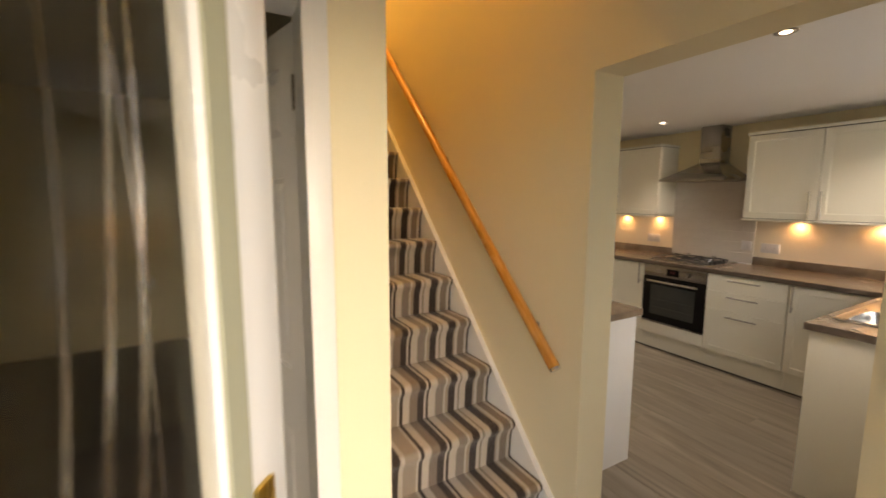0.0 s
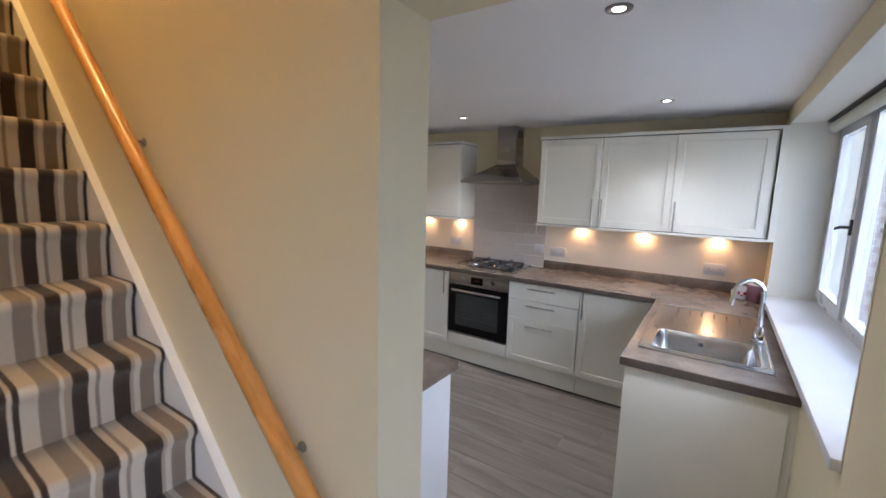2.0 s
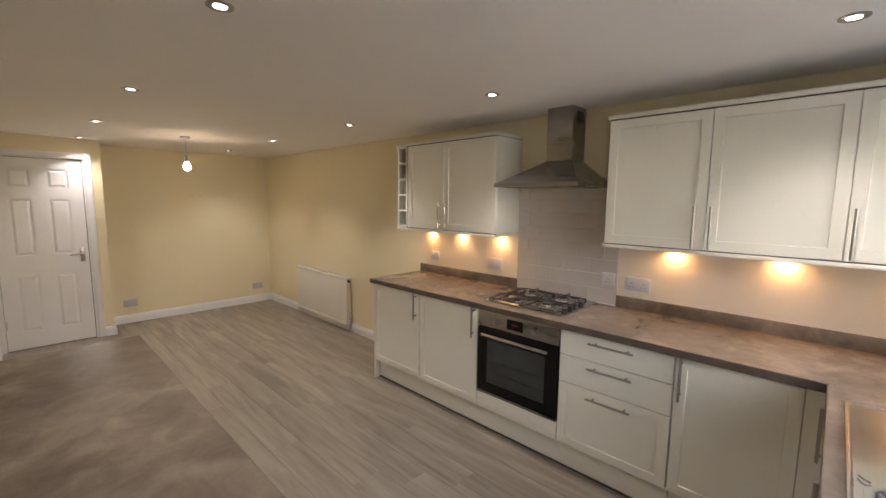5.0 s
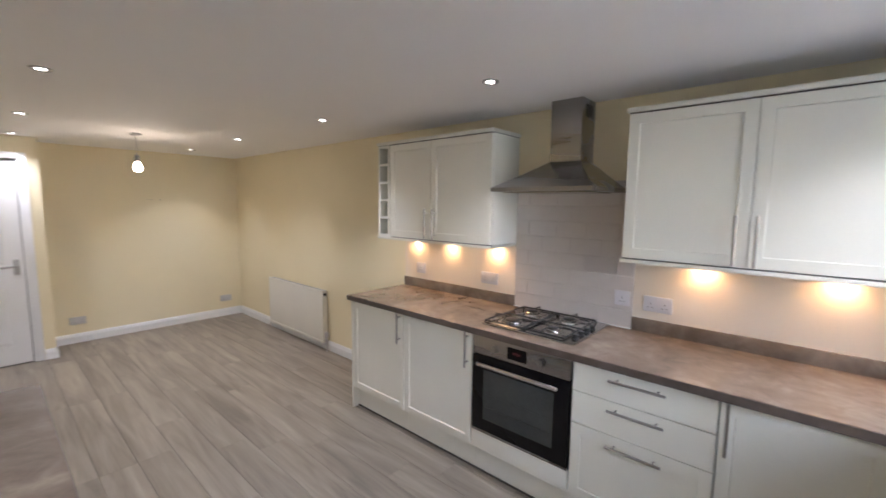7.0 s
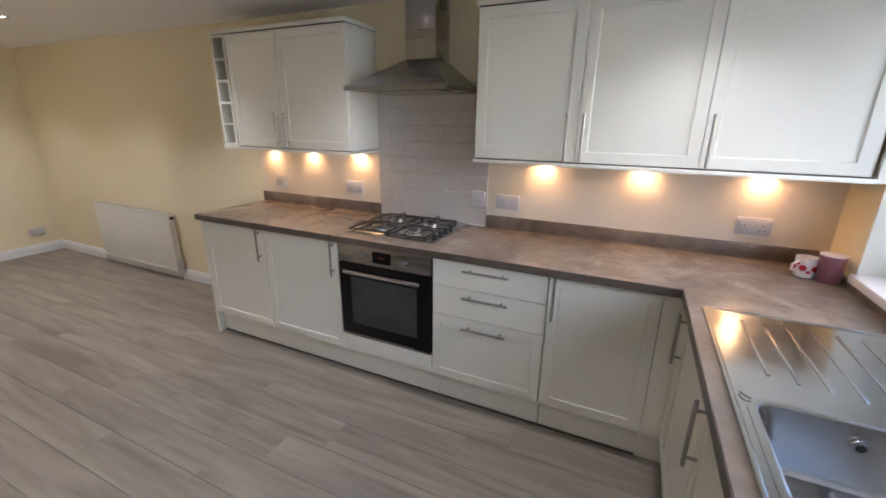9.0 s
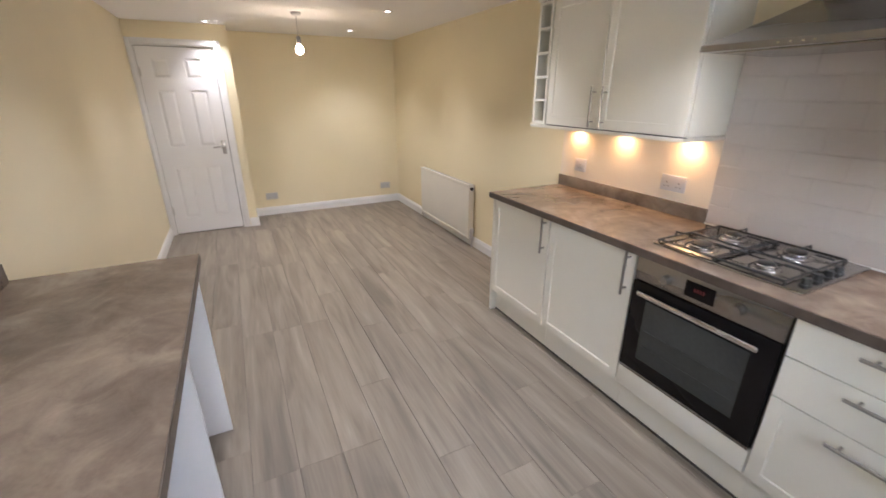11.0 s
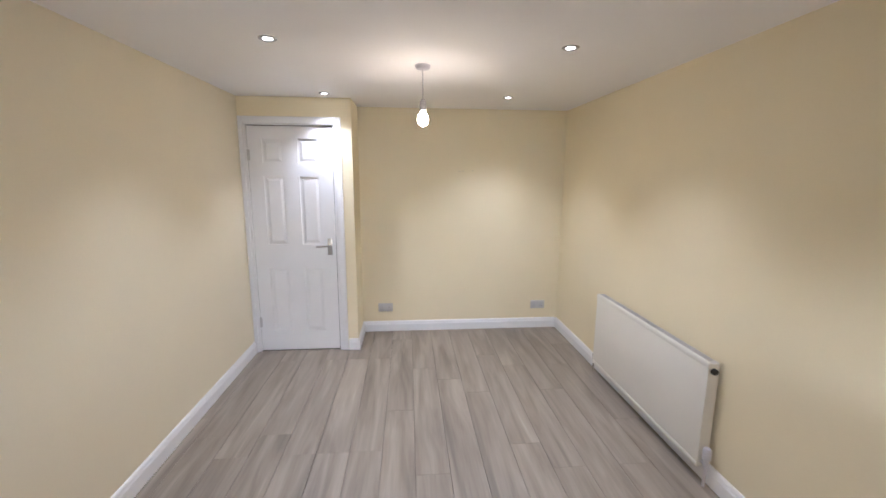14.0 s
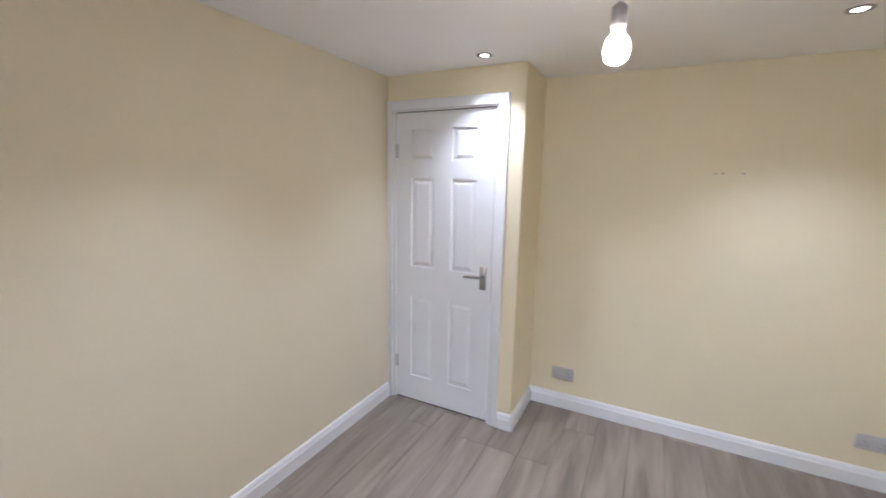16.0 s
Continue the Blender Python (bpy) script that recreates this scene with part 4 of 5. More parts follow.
for y in (2.51, 2.54, 2.575, 2.61):
    bm = bmesh.new()
    cyl(bm, (hx0 - 0.003, y, 1.701), (hx0 + 0.001, y, 1.701), 0.0035, seg=12)
    part("button", bm, M_CHROME, hd)

# ---- wall cabinets ----
CF, CZ0, CZ1 = 4.452, 1.358, 2.062


def wall_unit(y0, y1, label, splits, grips, north_end=False):
    u = thing("wall_cabinet", (4.6, (y0 + y1) / 2, 1.34), label, "kitchen cabinet", "wall units")
    bm = bmesh.new()
    box(bm, (CF + 0.024, y0 + 0.003, CZ0 - 0.002), (XE - 0.001, y1 - 0.003, CZ1))
    part("body", bm, M_CAB, u, smooth=False)
    boxpart("pelmet", (CF - 0.008, y0 - 0.004, 1.334), (XE - 0.001, y1 + 0.004, CZ0 - 0.006), M_CAB, u, bev=0.002)
    boxpart("cornice", (CF - 0.012, y0 - 0.006, CZ1 + 0.004), (XE - 0.001, y1 + 0.006, CZ1 + 0.026), M_CAB, u, bev=0.002)
    # dark strips paint the shadow lines under the cornice and over the pelmet
    boxpart("gap_shade_strip", (CF + 0.004, y0 + 0.004, CZ1), (XE - 0.002, y1 - 0.004, CZ1 + 0.004), M_SEAM, u)
    boxpart("gap_shade_strip", (CF + 0.002, y0 + 0.004, CZ0 - 0.006), (CF + 0.0235, y1 - 0.004, CZ0 - 0.0025), M_SEAM, u)
    for (a, b), g in zip(splits, grips):
        dr = part("door", shaker(b - a - 0.004, CZ1 - CZ0 - 0.004, west_face(CF, a + 0.002, CZ0 + 0.001)), M_CAB, u, smooth=False)
        bar_handle(dr, west_face(CF, g, CZ0 + 0.115), True)
    return u


wall_unit(0.585, 2.186, "ivory shaker wall cabinet with three doors", [(1.672, 2.183), (1.16, 1.672), (0.60, 1.16)], [1.72, 1.646, 1.137])
boxpart("filler", (CF + 0.001, YS + 0.001, 1.336), (CF + 0.021, 0.578, 2.087), M_CAB, thing("wall_filler", (4.47, 0.56, 1.34), "ivory filler strip beside the wall cabinets", "kitchen panel"))
wall_unit(2.985, 3.950, "ivory shaker wall cabinet with two doors", [(3.51, 3.948), (2.988, 3.51)], [3.548, 3.470])
wr = thing("wine_rack", (4.6, 4.02, 1.34), "narrow ivory wine rack with five open cubbies", "wine rack")
bm = bmesh.new()
wy0, wy1 = 3.957, 4.087
pitch = (CZ1 - CZ0 - 0.016) / 5
plate(bm, "x", CF, XE - 0.02, wy0, wy1, CZ0 - 0.002, CZ1, [(wy0 + 0.017, wy1 - 0.017, CZ0 + 0.015 + pitch * k, CZ0 + pitch * (k + 1)) for k in range(5)])
part("rack", bm, M_CAB, wr, smooth=False)
boxpart("back", (XE - 0.02, wy0, CZ0), (XE - 0.001, wy1, CZ1), M_CAB, wr)
boxpart("pelmet", (CF - 0.008, wy0 - 0.002, 1.334), (XE - 0.001, wy1 + 0.004, CZ0 - 0.006), M_CAB, wr, bev=0.002)
boxpart("cornice", (CF - 0.012, wy0 - 0.001, CZ1 + 0.004), (XE - 0.001, wy1 + 0.006, CZ1 + 0.026), M_CAB, wr, bev=0.002)
# the cornice's shadow line carried on as a dark strip
boxpart("gap_shade_strip", (CF + 0.004, wy0, CZ1), (XE - 0.002, wy1 - 0.004, CZ1 + 0.004), M_SEAM, wr)

# under-cabinet lights
pk = None
for y in (1.87, 1.36, 0.85, 3.95 - 0.01, 3.56, 3.14):
    x = 4.728
    if pk is None:
        pk = thing("cabinet_light", (x, y, 1.334), "small round warm light under the wall cabinet", "light", "under-cabinet lights")
        bm = bmesh.new()
        lathe(bm, [(0.032, 0), (0.032, -0.008), (0.026, -0.010), (0.024, -0.006)], (x, y, 1.334), 24)
        part("rim", bm, M_NICKEL, pk)
        bm = bmesh.new()
        cyl(bm, (x, y, 1.329), (x, y, 1.3255), 0.0235, seg=24)
        part("lens", bm, M_PUCKGLOW, pk, "glowing warm lens")
    else:
        copy_thing(pk, Matrix.Translation((x, y, 1.334)))
    lt = bpy.data.lights.new("cabinet_lamp", "SPOT")
    lt.energy, lt.color, lt.spot_size, lt.spot_blend, lt.shadow_soft_size = PUCK_W, WARM, radians(165), 1.0, 0.012
    new("cabinet_lamp", lt).location = (x, y, 1.318)

# ---- sink and tap ----
sk = thing("sink", (3.54, 0.86, WT1), "inset stainless steel sink with a ribbed drainer", "sink")
SX, SXE, SYA, SYB, SZ = 3.07, 4.005, 0.602, 1.118, WT1 + 0.005
bx0, bx1, by0, by1 = 3.118, 3.438, 0.646, 1.068
bm = bmesh.new()
plate(bm, "z", WT1, SZ, SX, SXE, SYA, SYB, [(bx0, bx1, by0, by1)])
part("rim", bm, M_SINK, sk, smooth=False)


def ring(x0, x1, y0, y1, r, z, k=5):
    out = []
    for cx, cy, a0 in ((x1 - r, y1 - r, 0), (x0 + r, y1 - r, 90), (x0 + r, y0 + r, 180), (x1 - r, y0 + r, 270)):
        out += [(cx + r * math.cos(radians(a0 + 90 * i / k)), cy + r * math.sin(radians(a0 + 90 * i / k)), z) for i in range(k + 1)]
    return out


bm = bmesh.new()
lv = [(-0.020, 0.055, SZ + 0.0012), (-0.006, 0.042, SZ + 0.003), (0.0, 0.04, SZ), (0.005, 0.045, SZ - 0.03), (0.012, 0.05, SZ - 0.13), (0.03, 0.05, SZ - 0.155), (0.06, 0.04, SZ - 0.16)]
rg = [[bm.verts.new(p) for p in ring(bx0 + o, bx1 - o, by0 + o, by1 - o, r, z)] for o, r, z in lv]
for a, b in zip(rg, rg[1:]):
    for k in range(len(a)):
        bm.faces.new((a[k], a[(k + 1) % len(a)], b[(k + 1) % len(b)], b[k]))
bm.faces.new(rg[-1])
part("bowl", bm, M_SINK, sk)
for k in range(6):
    bm = bmesh.new()
    y = 0.70 + k * 0.062
    box(bm, (3.52 + 0.012 * k, y - 0.004, SZ - 0.001), (3.93, y + 0.004, SZ + 0.003), 0.002, 2)
    part("drainer_rib", bm, M_SINK, sk)
bm = bmesh.new()
lip = [[bm.verts.new(p) for p in ring(SX + o, SXE - o, SYA + o, SYB - o, 0.03, z)] for o, z in ((0.0, SZ), (0.002, SZ + 0.0035), (0.006, SZ + 0.0045), (0.011, SZ + 0.002), (0.014, SZ))]
for a, b in zip(lip, lip[1:]):
    for k in range(len(a)):
        bm.faces.new((a[k], a[(k + 1) % len(a)], b[(k + 1) % len(b)], b[k]))
part("raised_lip", bm, M_SINK, sk)
bm = bmesh.new()
cyl(bm, (3.29, 0.87, SZ - 0.16), (3.29, 0.87, SZ - 0.156), 0.042, seg=24)
part("plug_hole", bm, M_CHROME, sk)
bm = bmesh.new()
cyl(bm, (bx1 - 0.010, 0.87, SZ - 0.045), (bx1 - 0.016, 0.87, SZ - 0.045), 0.017, seg=18)
ofl = part("overflow", bm, M_CHROME, sk)
bm = bmesh.new()
cyl(bm, (bx1 - 0.0161, 0.87, SZ - 0.045), (bx1 - 0.0175, 0.87, SZ - 0.045), 0.010, seg=14)
part("overflow_hole", bm, M_BLACK, ofl)
tp = thing("mixer_tap", (3.515, 0.640, SZ), "chrome swan-neck mixer tap on the sink", "tap")
tx, ty = 3.515, 0.640
bm = bmesh.new()
lathe(bm, [(0.027, 0), (0.027, 0.006), (0.022, 0.012), (0.021, 0.06), (0.017, 0.072), (0.012, 0.078)], (tx, ty, SZ), 24)
part("tap_body", bm, M_CHROME, tp)
bm = bmesh.new()
R = 0.060
dx, dy = -0.28, 0.96
pts = [(tx, ty, SZ + 0.07), (tx, ty, SZ + 0.17), (tx, ty, SZ + 0.247)]
for k in range(1, 11):
    a = math.pi * k / 10
    s = R * (1 - math.cos(a))
    pts.append((tx + dx * s, ty + dy * s, SZ + 0.247 + R * math.sin(a)))
pts.append((tx + dx * 2.12 * R, ty + dy * 2.12 * R, SZ + 0.205))
pts.append((tx + dx * 2.22 * R, ty + dy * 2.22 * R, SZ + 0.175))
tube(bm, pts, 0.0115, 14)
part("spout", bm, M_CHROME, tp)
for s in (-1, 1):
    bm = bmesh.new()
    cyl(bm, (tx, ty, SZ + 0.04), (tx + s * 0.045, ty, SZ + 0.045), 0.012, seg=14)
    tube(bm, [(tx + s * 0.042, ty, SZ + 0.045), (tx + s * 0.05, ty - 0.002, SZ + 0.075), (tx + s * 0.055, ty - 0.004, SZ + 0.09)], 0.006, 8)
    part("lever", bm, M_CHROME, tp)

sv = thing("leaf_sliver", (3.447, 1.086, SZ), "thin dark curled sliver lying on the sink drainer", "leaf")
bm = bmesh.new()
tube(bm, [(3.461, 1.095, SZ + 0.0045), (3.450, 1.091, SZ + 0.006), (3.443, 1.085, SZ + 0.006), (3.439, 1.074, SZ + 0.0045)], 0.0016, 6)
part("blade", bm, M_BLACK, sv)

# mug and canister in the corner
mg = thing("mug", (4.567, 0.673, WT1), "white china mug with a red printed pattern", "mug")
bm = bmesh.new()
lathe(bm, [(0.030, 0), (0.036, 0.004), (0.040, 0.05), (0.042, 0.088), (0.038, 0.088), (0.036, 0.05), (0.03, 0.008)], (4.567, 0.673, WT1), 26)
part("cup", bm, M_MUG, mg)
for k in range(12):
    a = 2 * math.pi * k / 12
    bm = bmesh.new()
    z = WT1 + (0.046 if k % 2 else 0.030 + 0.032 * (k % 4 == 0))
    cyl(bm, (4.567 + 0.037 * math.cos(a), 0.673 + 0.037 * math.sin(a), z), (4.567 + 0.0418 * math.cos(a), 0.673 + 0.0418 * math.sin(a), z), 0.0135 if k % 2 else 0.007, seg=10)
    part("red_motif", bm, M_MUGRED, mg, "red printed motif")
bm = bmesh.new()
tube(bm, [(4.567 - 0.02, 0.673 + 0.034, WT1 + 0.07), (4.567 - 0.035, 0.673 + 0.058, WT1 + 0.06), (4.567 - 0.035, 0.673 + 0.058, WT1 + 0.035), (4.567 - 0.02, 0.673 + 0.034, WT1 + 0.022)], 0.005, 8)
part("handle", bm, M_MUG, mg)
cn = thing("canister", (4.535, 0.603, WT1), "dull rose-red metal canister with a pale rim", "canister")
bm = bmesh.new()
lathe(bm, [(0.040, 0), (0.042, 0.003), (0.045, 0.114), (0.042, 0.114), (0.038, 0.01)], (4.535, 0.603, WT1), 26)
part("tin", bm, M_CANISTER, cn)
bm = bmesh.new()
lathe(bm, [(0.042, 0.114), (0.0462, 0.114), (0.0462, 0.119), (0.042, 0.119)], (4.535, 0.603, WT1), 26)
part("rim", bm, M_MUG, cn)

# ---- breakfast counter on the stair wall ----
PX1, PY0, PY1 = 2.418, 1.715, 3.665
pc = thing("counter", (2.1, 2.7, 0), "brown laminate counter on pale blue-white panels along the stair wall", "counter")
bm = bmesh.new()
plate(bm, "z", WT0, WT1, XW + 0.001, PX1, PY0, PY1)
part("top", bm, M_WORK, pc, smooth=False)
for a, b in (((PX1 + 0.0002, PY0 - 0.003, WT0 + 0.0005), (PX1 + 0.003, PY1 + 0.003, WT1 - 0.002)), ((XW + 0.002, PY0 - 0.003, WT0 + 0.0005), (PX1, PY0 - 0.0002, WT1 - 0.002)), ((XW + 0.002, PY1 + 0.0002, WT0 + 0.0005), (PX1, PY1 + 0.003, WT1 - 0.002))):
    south = b[1] < PY0
    boxpart("edge_strip", a, b, M_WORK if south else M_WORKEDGE, pc, "pale laminate edging" if south else "dark laminate edging")
boxpart("upstand", (XW + 0.001, PY0 + 0.002, WT1), (XW + 0.018, PY1 - 0.03, UPZ), M_WORK, pc, bev=0.0015)
for y in (PY0 + 0.02, 3.02, PY1 - 0.045):
    bm = bmesh.new()
    box(bm, (XW + 0.02, y, 0.0), (PX1 - 0.02, y + 0.018, WT0 - 0.001), 0.001, 1)
    part("support_panel", bm, M_TRIM, pc, "white support panel")


# ---- sockets and plates ----
def socket(m, label, mat, w=0.146, h=0.086, double=True):
    s = thing("socket", m, label, "socket", "sockets")
    bm = bmesh.new()
    box(bm, (-w / 2, -0.009, -h / 2), (w / 2, 0, h / 2), 0.003, 2)
    turned(bm, m)
    part("plate", bm, mat, s)
    for c in ((-0.036, 0.036) if double else (0,)):
        bm = bmesh.new()
        for dx, dz, hw, hh in ((0, 0.012, 0.0035, 0.005), (-0.011, -0.010, 0.005, 0.003), (0.011, -0.010, 0.005, 0.003)):
            box(bm, (c + dx - hw, -0.0102, dz - hh - 0.008), (c + dx + hw, -0.0088, dz + hh - 0.008))
        turned(bm, m)
        part("pin_holes", bm, M_PINS, s)
        bm = bmesh.new()
        box(bm, (c + (0.020 if c > 0 else -0.032), -0.0125, 0.014), (c + (0.032 if c > 0 else -0.020), -0.009, 0.033), 0.001, 1)
        turned(bm, m)
        part("rocker", bm, mat, s)
    return s


EF = Matrix(((0, 1, 0, 0), (-1, 0, 0, 0), (0, 0, 1, 0), (0, 0, 0, 1)))
for y, z, dbl in ((3.905, 1.078, False), (3.203, 1.08, True), (2.075, 1.075, True), (0.848, 1.07, True)):
    socket(Matrix.Translation((XE - 0.006, y, z)) @ EF, "white double socket on the splash wall" if dbl else "white single socket on the splash wall", M_SOCKET, 0.146 if dbl else 0.1, double=dbl)
socket(Matrix.Translation((XE - 0.0125, 2.262, 1.085)) @ EF, "white cooker switch on the tiles", M_SOCKET, 0.086, double=False)
for x in (2.963, 4.557):
    socket(pose(x, YN, 0.252), "grey double socket low on the cream wall", M_SOCKET_GREY)

# screw marks left on the far wall
for x, z in ((3.71, 1.632), (3.745, 1.632), (3.84, 1.632)):
    bm = bmesh.new()
    cyl(bm, (x, YN, z), (x, YN - 0.006, z), 0.005, seg=8)
    solid("screw", bm, M_NICKEL, "small steel screw in the bare cream wall", "screw", "screws")

# ---- radiator ----
rd = thing("radiator", (4.73, 5.94, 0.1), "white panel radiator under the dining room wall", "radiator")
RA, RB, RX, RZA, RZB = 5.34, 6.575, 4.700, 0.085, 0.672
bm = bmesh.new()
box(bm, (RX, RA, RZA), (RX + 0.014, RB, RZB), 0.006, 3)
part("panel", bm, M_RAD, rd)
for za, zb in ((RZB - 0.030, RZB - 0.004), (RZA + 0.004, RZA + 0.030)):
    boxpart("rolled_lip", (RX - 0.004, RA + 0.002, za), (RX - 0.0002, RB - 0.002, zb), M_RAD, rd, bev=0.0018)
bm = bmesh.new()
plate(bm, "z", RZB - 0.012, RZB - 0.006, RX + 0.014, XE - 0.012, RA + 0.004, RB - 0.004, [(RX + 0.020, XE - 0.018, RA + 0.03 + 0.02 * k, RA + 0.042 + 0.02 * k) for k in range(59)])
part("top_grille", bm, M_SOCKET_GREY, rd, "slotted grey top grille", smooth=False)
for y in (RA, RB - 0.004):
    boxpart("side_cover", (RX, y, RZA + 0.01), (XE - 0.012, y + 0.004, RZB - 0.006), M_RAD, rd)
for y in (RA + 0.2, RB - 0.2):
    boxpart("bracket", (RX + 0.012, y, 0.15), (XE, y + 0.03, 0.6), M_RAD, rd)
bm = bmesh.new()
cyl(bm, (4.725, RA - 0.018, RZB - 0.045), (4.725, RA + 0.002, RZB - 0.045), 0.016, seg=14)
part("bleed_valve", bm, M_BLACK, rd, "dark bleed plug")
for y, s in ((RA - 0.03, 1), (RB + 0.03, -1)):
    bm = bmesh.new()
    cyl(bm, (4.725, y, 0.0), (4.725, y, 0.1), 0.0075, seg=10)
    cyl(bm, (4.725, y, 0.1), (4.725, y, 0.15), 0.013, seg=12)
    cyl(bm, (4.725, y, 0.122), (4.725, y + s * 0.03, 0.122), 0.011, seg=12)
    if s > 0:
        lathe(bm, [(0.018, 0.15), (0.021, 0.155), (0.021, 0.205), (0.015, 0.215)], (4.725, y, 0), 18)
    part("valve", bm, M_SOCKET if s > 0 else M_CHROME, rd, "radiator valve")

# ---- ceiling lights ----
dl = None
for x, y in ((4.03, 1.21), (4.035, 2.72), (4.03, 4.21), (4.02, 5.67), (4.028, 7.0), (2.50, 1.20), (2.55, 2.70), (2.55, 4.20), (2.553, 5.675), (2.556, 6.985)):
    if dl is None:
        dl = thing("downlight", (x, y, ZC), "recessed round ceiling downlight with a steel bezel, lit", "light", "downlights")
        bm = bmesh.new()
        lathe(bm, [(0.043, 0), (0.042, -0.004), (0.034, -0.007), (0.022, -0.0035), (0.022, 0)], (x, y, ZC), 28)
        part("bezel", bm, M_NICKEL, dl, "satin steel bezel")
        bm = bmesh.new()
        cyl(bm, (x, y, ZC - 0.0035), (x, y, ZC - 0.001), 0.0205, seg=24)
        part("lens", bm, M_SPOTGLOW, dl, "glowing lens")
    else:
        copy_thing(dl, Matrix.Translation((x, y, ZC)))
    lt = bpy.data.lights.new("downlight_lamp", "SPOT")
    lt.energy, lt.color, lt.spot_size, lt.spot_blend, lt.shadow_soft_size = SPOT_W, LAMP, radians(107), 1.0, 0.03
    new("downlight_lamp", lt).location = (x, y, ZC - 0.012)

pl = thing("pendant_light", (3.297, 6.078, ZC), "bare lit globe bulb on a white pendant cord", "light")
bm = bmesh.new()
lathe(bm, [(0.045, 0), (0.045, -0.012), (0.036, -0.022), (0.010, -0.026)], (3.297, 6.078, ZC), 26)
part("ceiling_rose", bm, M_SOCKET, pl)
bm = bmesh.new()
cyl(bm, (3.297, 6.078, ZC - 0.02), (3.297, 6.078, 2.02), 0.003, seg=8)
part("cord", bm, M_SOCKET, pl)
bm = bmesh.new()
lathe(bm, [(0.009, 2.03), (0.019, 2.02), (0.021, 1.975), (0.016, 1.965)], (3.297, 6.078, 0), 20)
part("lampholder", bm, M_PINS, pl, "grey plastic lampholder")
bm = bmesh.new()
lathe(bm, [(0.012, 1.965), (0.015, 1.955), (0.028, 1.940), (0.033, 1.915), (0.028, 1.892), (0.015, 1.881), (0.004, 1.878)], (3.297, 6.078, 0), 22)
part("bulb", bm, M_BULB, pl, "glowing warm glass bulb")

# ---- outside ----
bm = bmesh.new()
plate(bm, "z", -0.5, -0.18, -400, 400, -400, 400, [(-3.3, 4.9, -0.04, 7.75)])
solid("ground", bm, M_GRASS, "mown green lawn", "ground", kind="structure")
bm = bmesh.new()
plate(bm, "z", -0.2, -0.1, -3.0, 7.6, -6.0, -0.045)
solid("pavement", bm, M_PAVE, "grey concrete paving outside the window", "pavement", kind="structure")
fn = thing("fence", (12, -3, -0.18), "pale grey weathered close-board garden fence", "fence")
base = None
for k in range(60):
    y = -8.0 + k * 0.152
    if base is None:
        bm = bmesh.new()
        box(bm, (0, 0, -0.18), (0.02, 0.147, 1.55), 0.003, 1)
        base = part("board", bm, M_FENCE, fn)
        base.location = (12.0, y, 0)
    else:
        o = base.copy()
        scene.collection.objects.link(o)
        o.location = (12.0 + 0.006 * (k % 2), y, 0)
for z in (0.1, 1.2):
    boxpart("fence_rail", (12.027, -8.0, z), (12.07, 1.1, z + 0.08), M_FENCE, fn)
hs = thing("house", (20, -4, -0.18), "brown-roofed brick house beyond the fence", "house")
boxpart("house_wall", (18, -14, -0.2), (25, 4, 3.0), M_BRICK, hs)
bm = bmesh.new()
prism(bm, [(17.6, 2.9), (21.5, 6.2), (25.4, 2.9)], "y", -14.4, 4.4)
part("roof", bm, M_ROOF, hs, smooth=False)
for y in (-9.0, -5.6, -1.2):
    w = boxpart("house_window", (17.96, y, 1.2), (18.02, y + 1.4, 2.4), M_UPVC, hs, "white framed window")
    for k in range(2):
        boxpart("pane", (17.95, y + 0.07 + 0.67 * k, 1.28), (17.962, y + 0.66 + 0.67 * k, 2.32), M_BLACKGLASS, w)
tb = thing("garden_box", (10.2, -1.95, -0.18), "teal plastic garden storage box with a pale yellow lid", "storage box")
boxpart("box_base", (9.8, -2.5, -0.18), (10.6, -1.5, 0.22), M_TEAL, tb, bev=0.03)
bm = bmesh.new()
prism(bm, [(-2.54, 0.22), (-1.46, 0.22), (-1.46, 0.40), (-1.6, 0.50), (-2.4, 0.50), (-2.54, 0.40)], "x", 9.76, 10.64)
part("lid", bm, M_YELLOW, tb, "pale yellow lid", smooth=False)
pt = thing("plant_pot", (8.7, -1.25, -0.18), "dark purple plant pot with a leafy shrub", "plant pot")
bm = bmesh.new()
lathe(bm, [(0.12, 0), (0.13, 0.01), (0.18, 0.26), (0.19, 0.28), (0.17, 0.28), (0.15, 0.2)], (8.7, -1.25, -0.18), 24)
part("pot", bm, M_PURPLE, pt)


def leaves(parent, c, r, count, seed):
    """A loose clump of small bent leaves round a centre."""
    rl = random.Random(seed)
    bm = bmesh.new()
    for k in range(count):
        d = Vector((rl.gauss(0, 1), rl.gauss(0, 1), rl.gauss(0, 0.8))).normalized() * r * rl.uniform(0.3, 1.0)
        p = Vector(c) + d
        a = Vector((rl.uniform(-1, 1), rl.uniform(-1, 1), rl.uniform(-0.6, 1))).normalized() * 0.055
        s = a.cross(Vector((0.3, 0.2, 1))).normalized() * 0.02
        q = [bm.verts.new(v) for v in (p, p + a * 0.5 + s, p + a + Vector((0, 0, -0.01)), p + a * 0.5 - s)]
        bm.faces.new(q)
    return part("foliage", bm, M_LEAF, parent, "small green leaves", smooth=False)


leaves(pt, (8.7, -1.25, 0.24), 0.24, 380, 3)

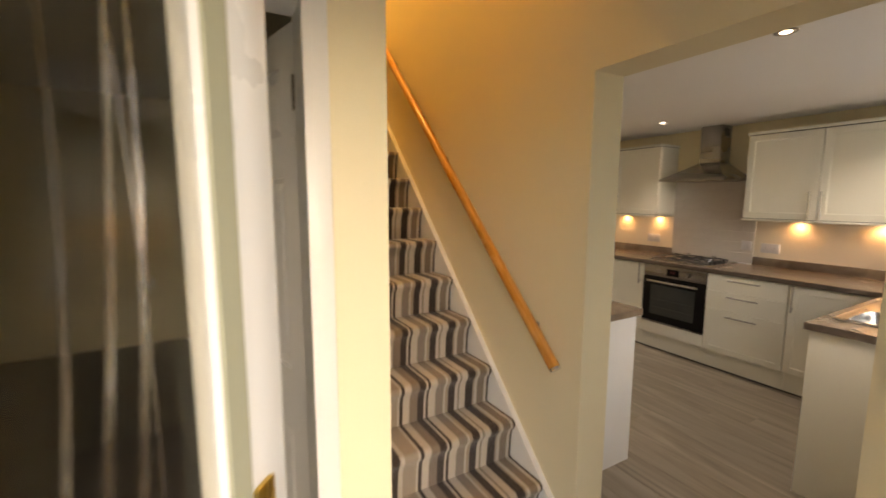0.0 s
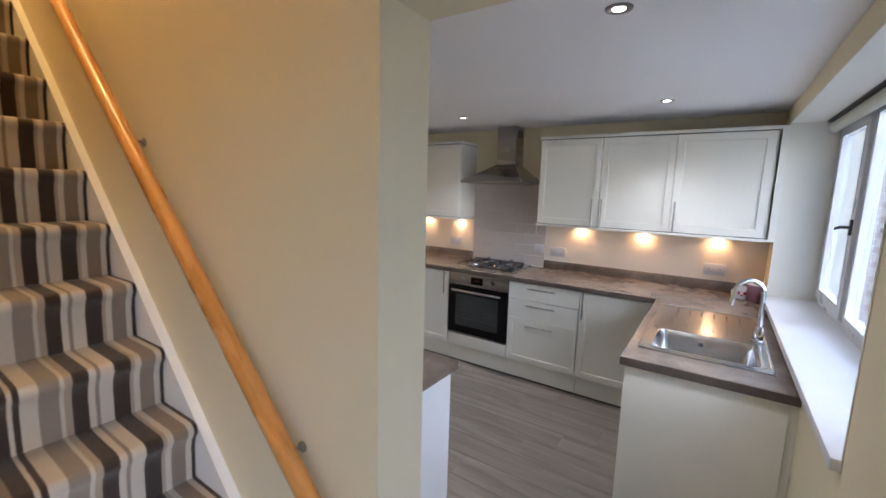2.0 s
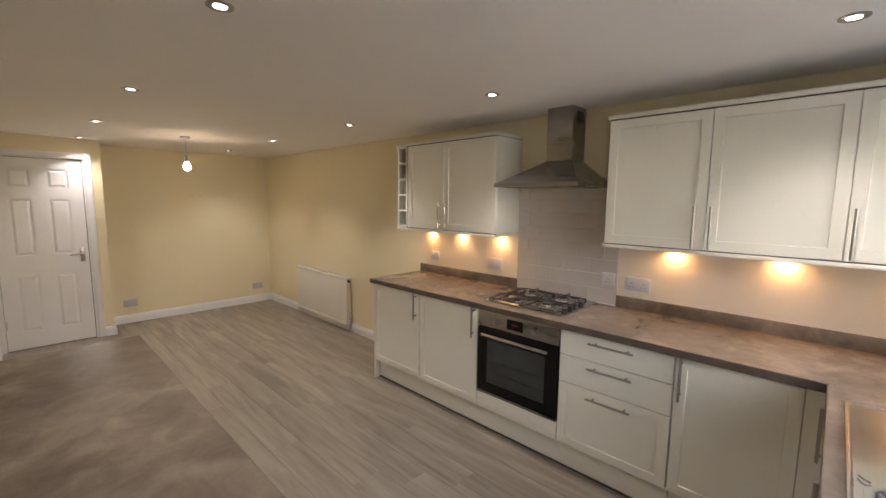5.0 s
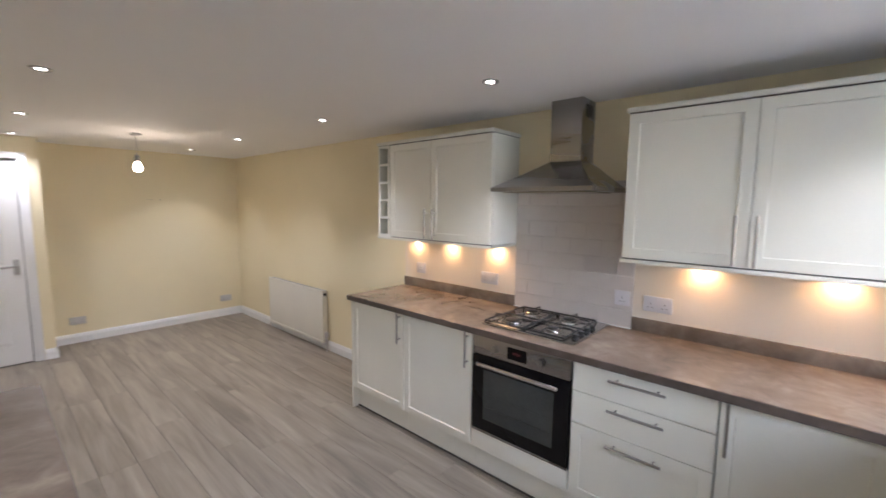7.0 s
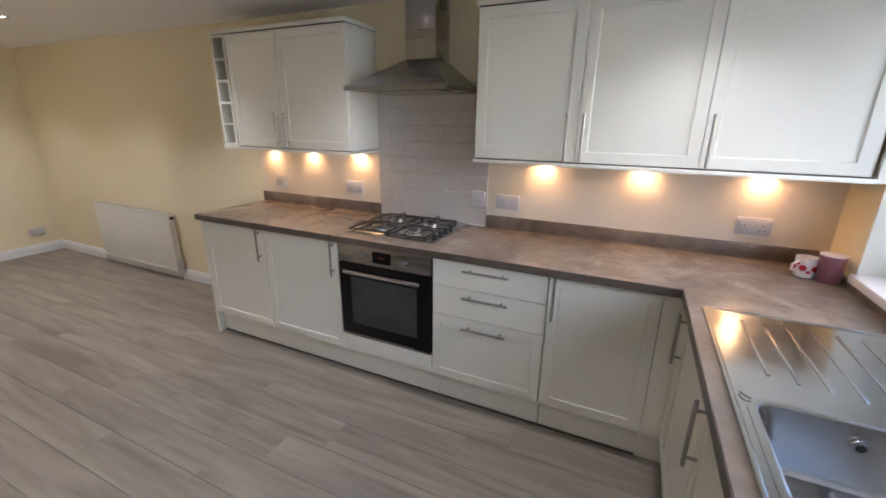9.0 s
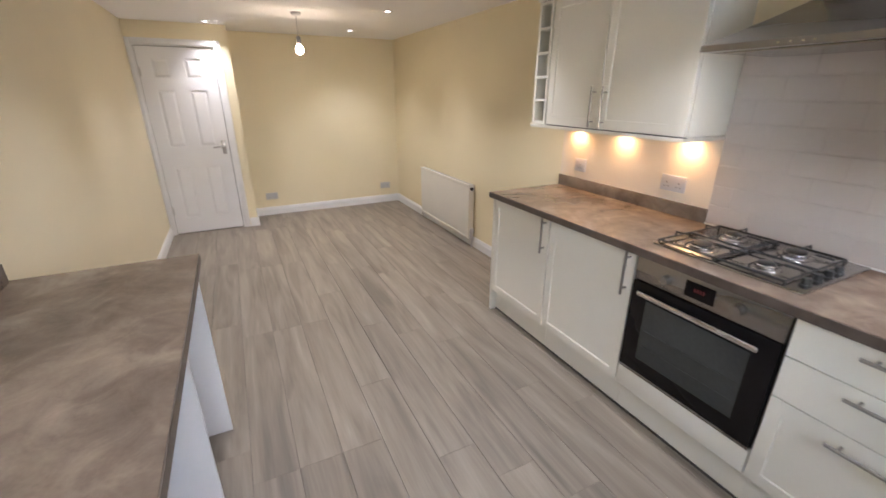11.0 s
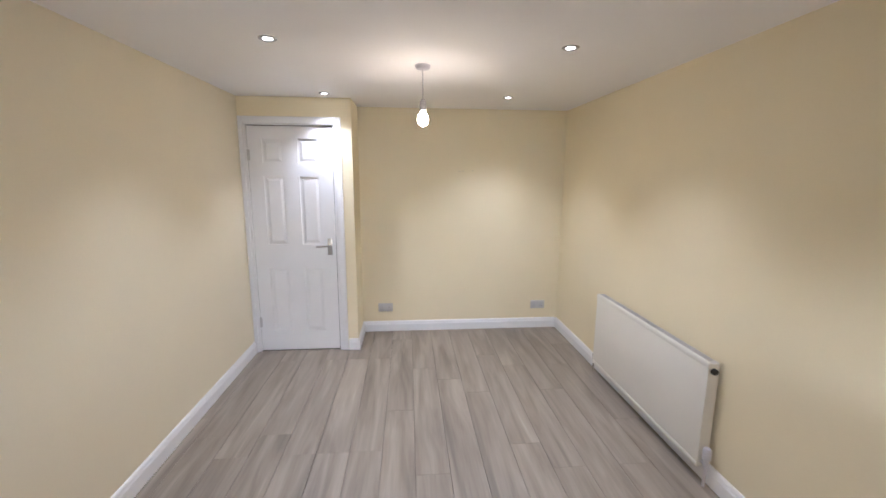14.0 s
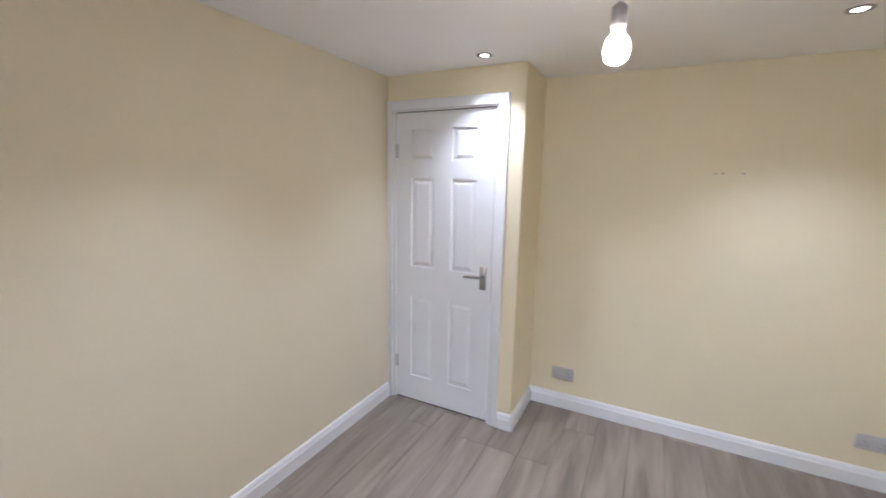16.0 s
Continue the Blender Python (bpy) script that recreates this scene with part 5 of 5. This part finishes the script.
# brick outbuilding corner seen through the casement
br = thing("brick_pier", (7.0, -0.1, -0.18), "brown brick garden wall with pale mortar", "brick wall", kind="structure")
boxpart("mortar_core", (6.81, -0.60, -0.18), (7.3, 0.60, 2.7), M_MORTAR, br)
bm = bmesh.new()
box(bm, (-0.1025, -0.010, -0.0325), (0.1025, 0.008, 0.0325), 0.004, 1)
brick_mesh = bpy.data.meshes.new("brick")
bmesh.ops.recalc_face_normals(bm, faces=bm.faces[:])
bm.to_mesh(brick_mesh)
bm.free()
brick_mesh.materials.append(M_BRICK)
rb = random.Random(2)
for r in range(37):
    for k in range(6):
        y = 0.48 - k * 0.215 - (0.1075 if r % 2 else 0)
        if y < -0.52:
            continue
        o = new("brick", brick_mesh)
        o.parent = br
        o.matrix_parent_inverse = br.matrix_basis.inverted()
        o.matrix_basis = pose(6.806 + rb.uniform(-0.003, 0.003), y, -0.13 + r * 0.075, 0, rb.uniform(-0.6, 0.6), 90)

# tiles behind the hob
bm = bmesh.new()
box(bm, (-0.0990, -0.0055, -0.0490), (0.0990, 0, 0.0490), 0.0042, 1)
tile_mesh = bpy.data.meshes.new("tile")
bmesh.ops.recalc_face_normals(bm, faces=bm.faces[:])
bm.to_mesh(tile_mesh)
bm.free()
tile_mesh.materials.append(M_TILE)
bm = bmesh.new()
box(bm, (-0.0470, -0.0055, -0.0490), (0.0470, 0, 0.0490), 0.0042, 1)
half_mesh = bpy.data.meshes.new("tile")
bmesh.ops.recalc_face_normals(bm, faces=bm.faces[:])
bm.to_mesh(half_mesh)
bm.free()
half_mesh.materials.append(M_TILE)
T0, T1 = 2.205, 2.985
for r in range(8):
    z = WT1 + 0.054 + r * 0.1
    lay = [(T0 + 0.0985 + 0.1945 * k, tile_mesh) for k in range(4)] if r % 2 == 0 else [(T0 + 0.0475, half_mesh)] + [(T0 + 0.0475 + 0.147 + 0.195 * k, tile_mesh) for k in range(3)] + [(T1 - 0.0475, half_mesh)]
    for y, me in lay:
        o = new("tile", me)
        o.parent = sp
        o.matrix_parent_inverse = sp.matrix_basis.inverted()
        o.matrix_basis = Matrix.Translation((XE - 0.0065, y, z)) @ EF

# floor and its planks
bm = bmesh.new()
plate(bm, "z", -0.2, -0.006, -3.3, XE + 0.1, -0.04, YN + 0.1)
fl = solid("floor", bm, M_JOINT, "grey wood-effect vinyl plank floor", "floor", kind="structure")
PW, PL = 0.19, 1.24
plank_meshes = {}


def plank(x0, x1, y0, y1):
    w, h = round(x1 - x0 - 0.0016, 4), round(y1 - y0 - 0.0004, 4)
    if w < 0.01 or h < 0.01:
        return
    if (w, h) not in plank_meshes:
        b = bmesh.new()
        lo = [b.verts.new((sx * w / 2, sy * h / 2, -0.006)) for sx, sy in ((-1, -1), (1, -1), (1, 1), (-1, 1))]
        md = [b.verts.new((sx * w / 2, sy * h / 2, -0.0018)) for sx, sy in ((-1, -1), (1, -1), (1, 1), (-1, 1))]
        hi = [b.verts.new((sx * (w / 2 - 0.002), sy * (h / 2 - 0.0004), 0)) for sx, sy in ((-1, -1), (1, -1), (1, 1), (-1, 1))]
        for p, q in ((lo, md), (md, hi)):
            for k in range(4):
                b.faces.new((p[k], p[(k + 1) % 4], q[(k + 1) % 4], q[k]))
        b.faces.new(hi)
        me = bpy.data.meshes.new("plank")
        b.to_mesh(me)
        b.free()
        me.materials.append(M_PLANK)
        plank_meshes[(w, h)] = me
    o = new("plank", plank_meshes[(w, h)])
    o.parent = fl
    o.location = ((x0 + x1) / 2, (y0 + y1) / 2, 0)


def lay_floor(x0, x1, y0, y1, seed):
    rp = random.Random(seed)
    x = 3.23 - PW * math.ceil((3.23 - x0) / PW)
    while x < x1 - 0.005:
        y = y0 - rp.choice((0.0, 0.41, 0.82, 0.2, 0.61, 1.02))
        while y < y1:
            plank(max(x, x0), min(x + PW, x1), max(y, y0), min(y + PL, y1))
            y += PL
        x += PW


lay_floor(XW, XE, YS, YN, 5)
lay_floor(-0.4, XH, 0.13, 1.62, 6)
lay_floor(XH, XW, YO0, YO1, 7)
bm = bmesh.new()
plate(bm, "z", -0.006, 0.0, -3.2, 0.66, 1.52, 5.45)
solid("floor_living", bm, material("dark_grey_carpet", (0.11, 0.10, 0.095), 1.0, vary=0.2, fine=300, bump=0.4), "plain dark grey living room carpet", "floor", kind="structure")
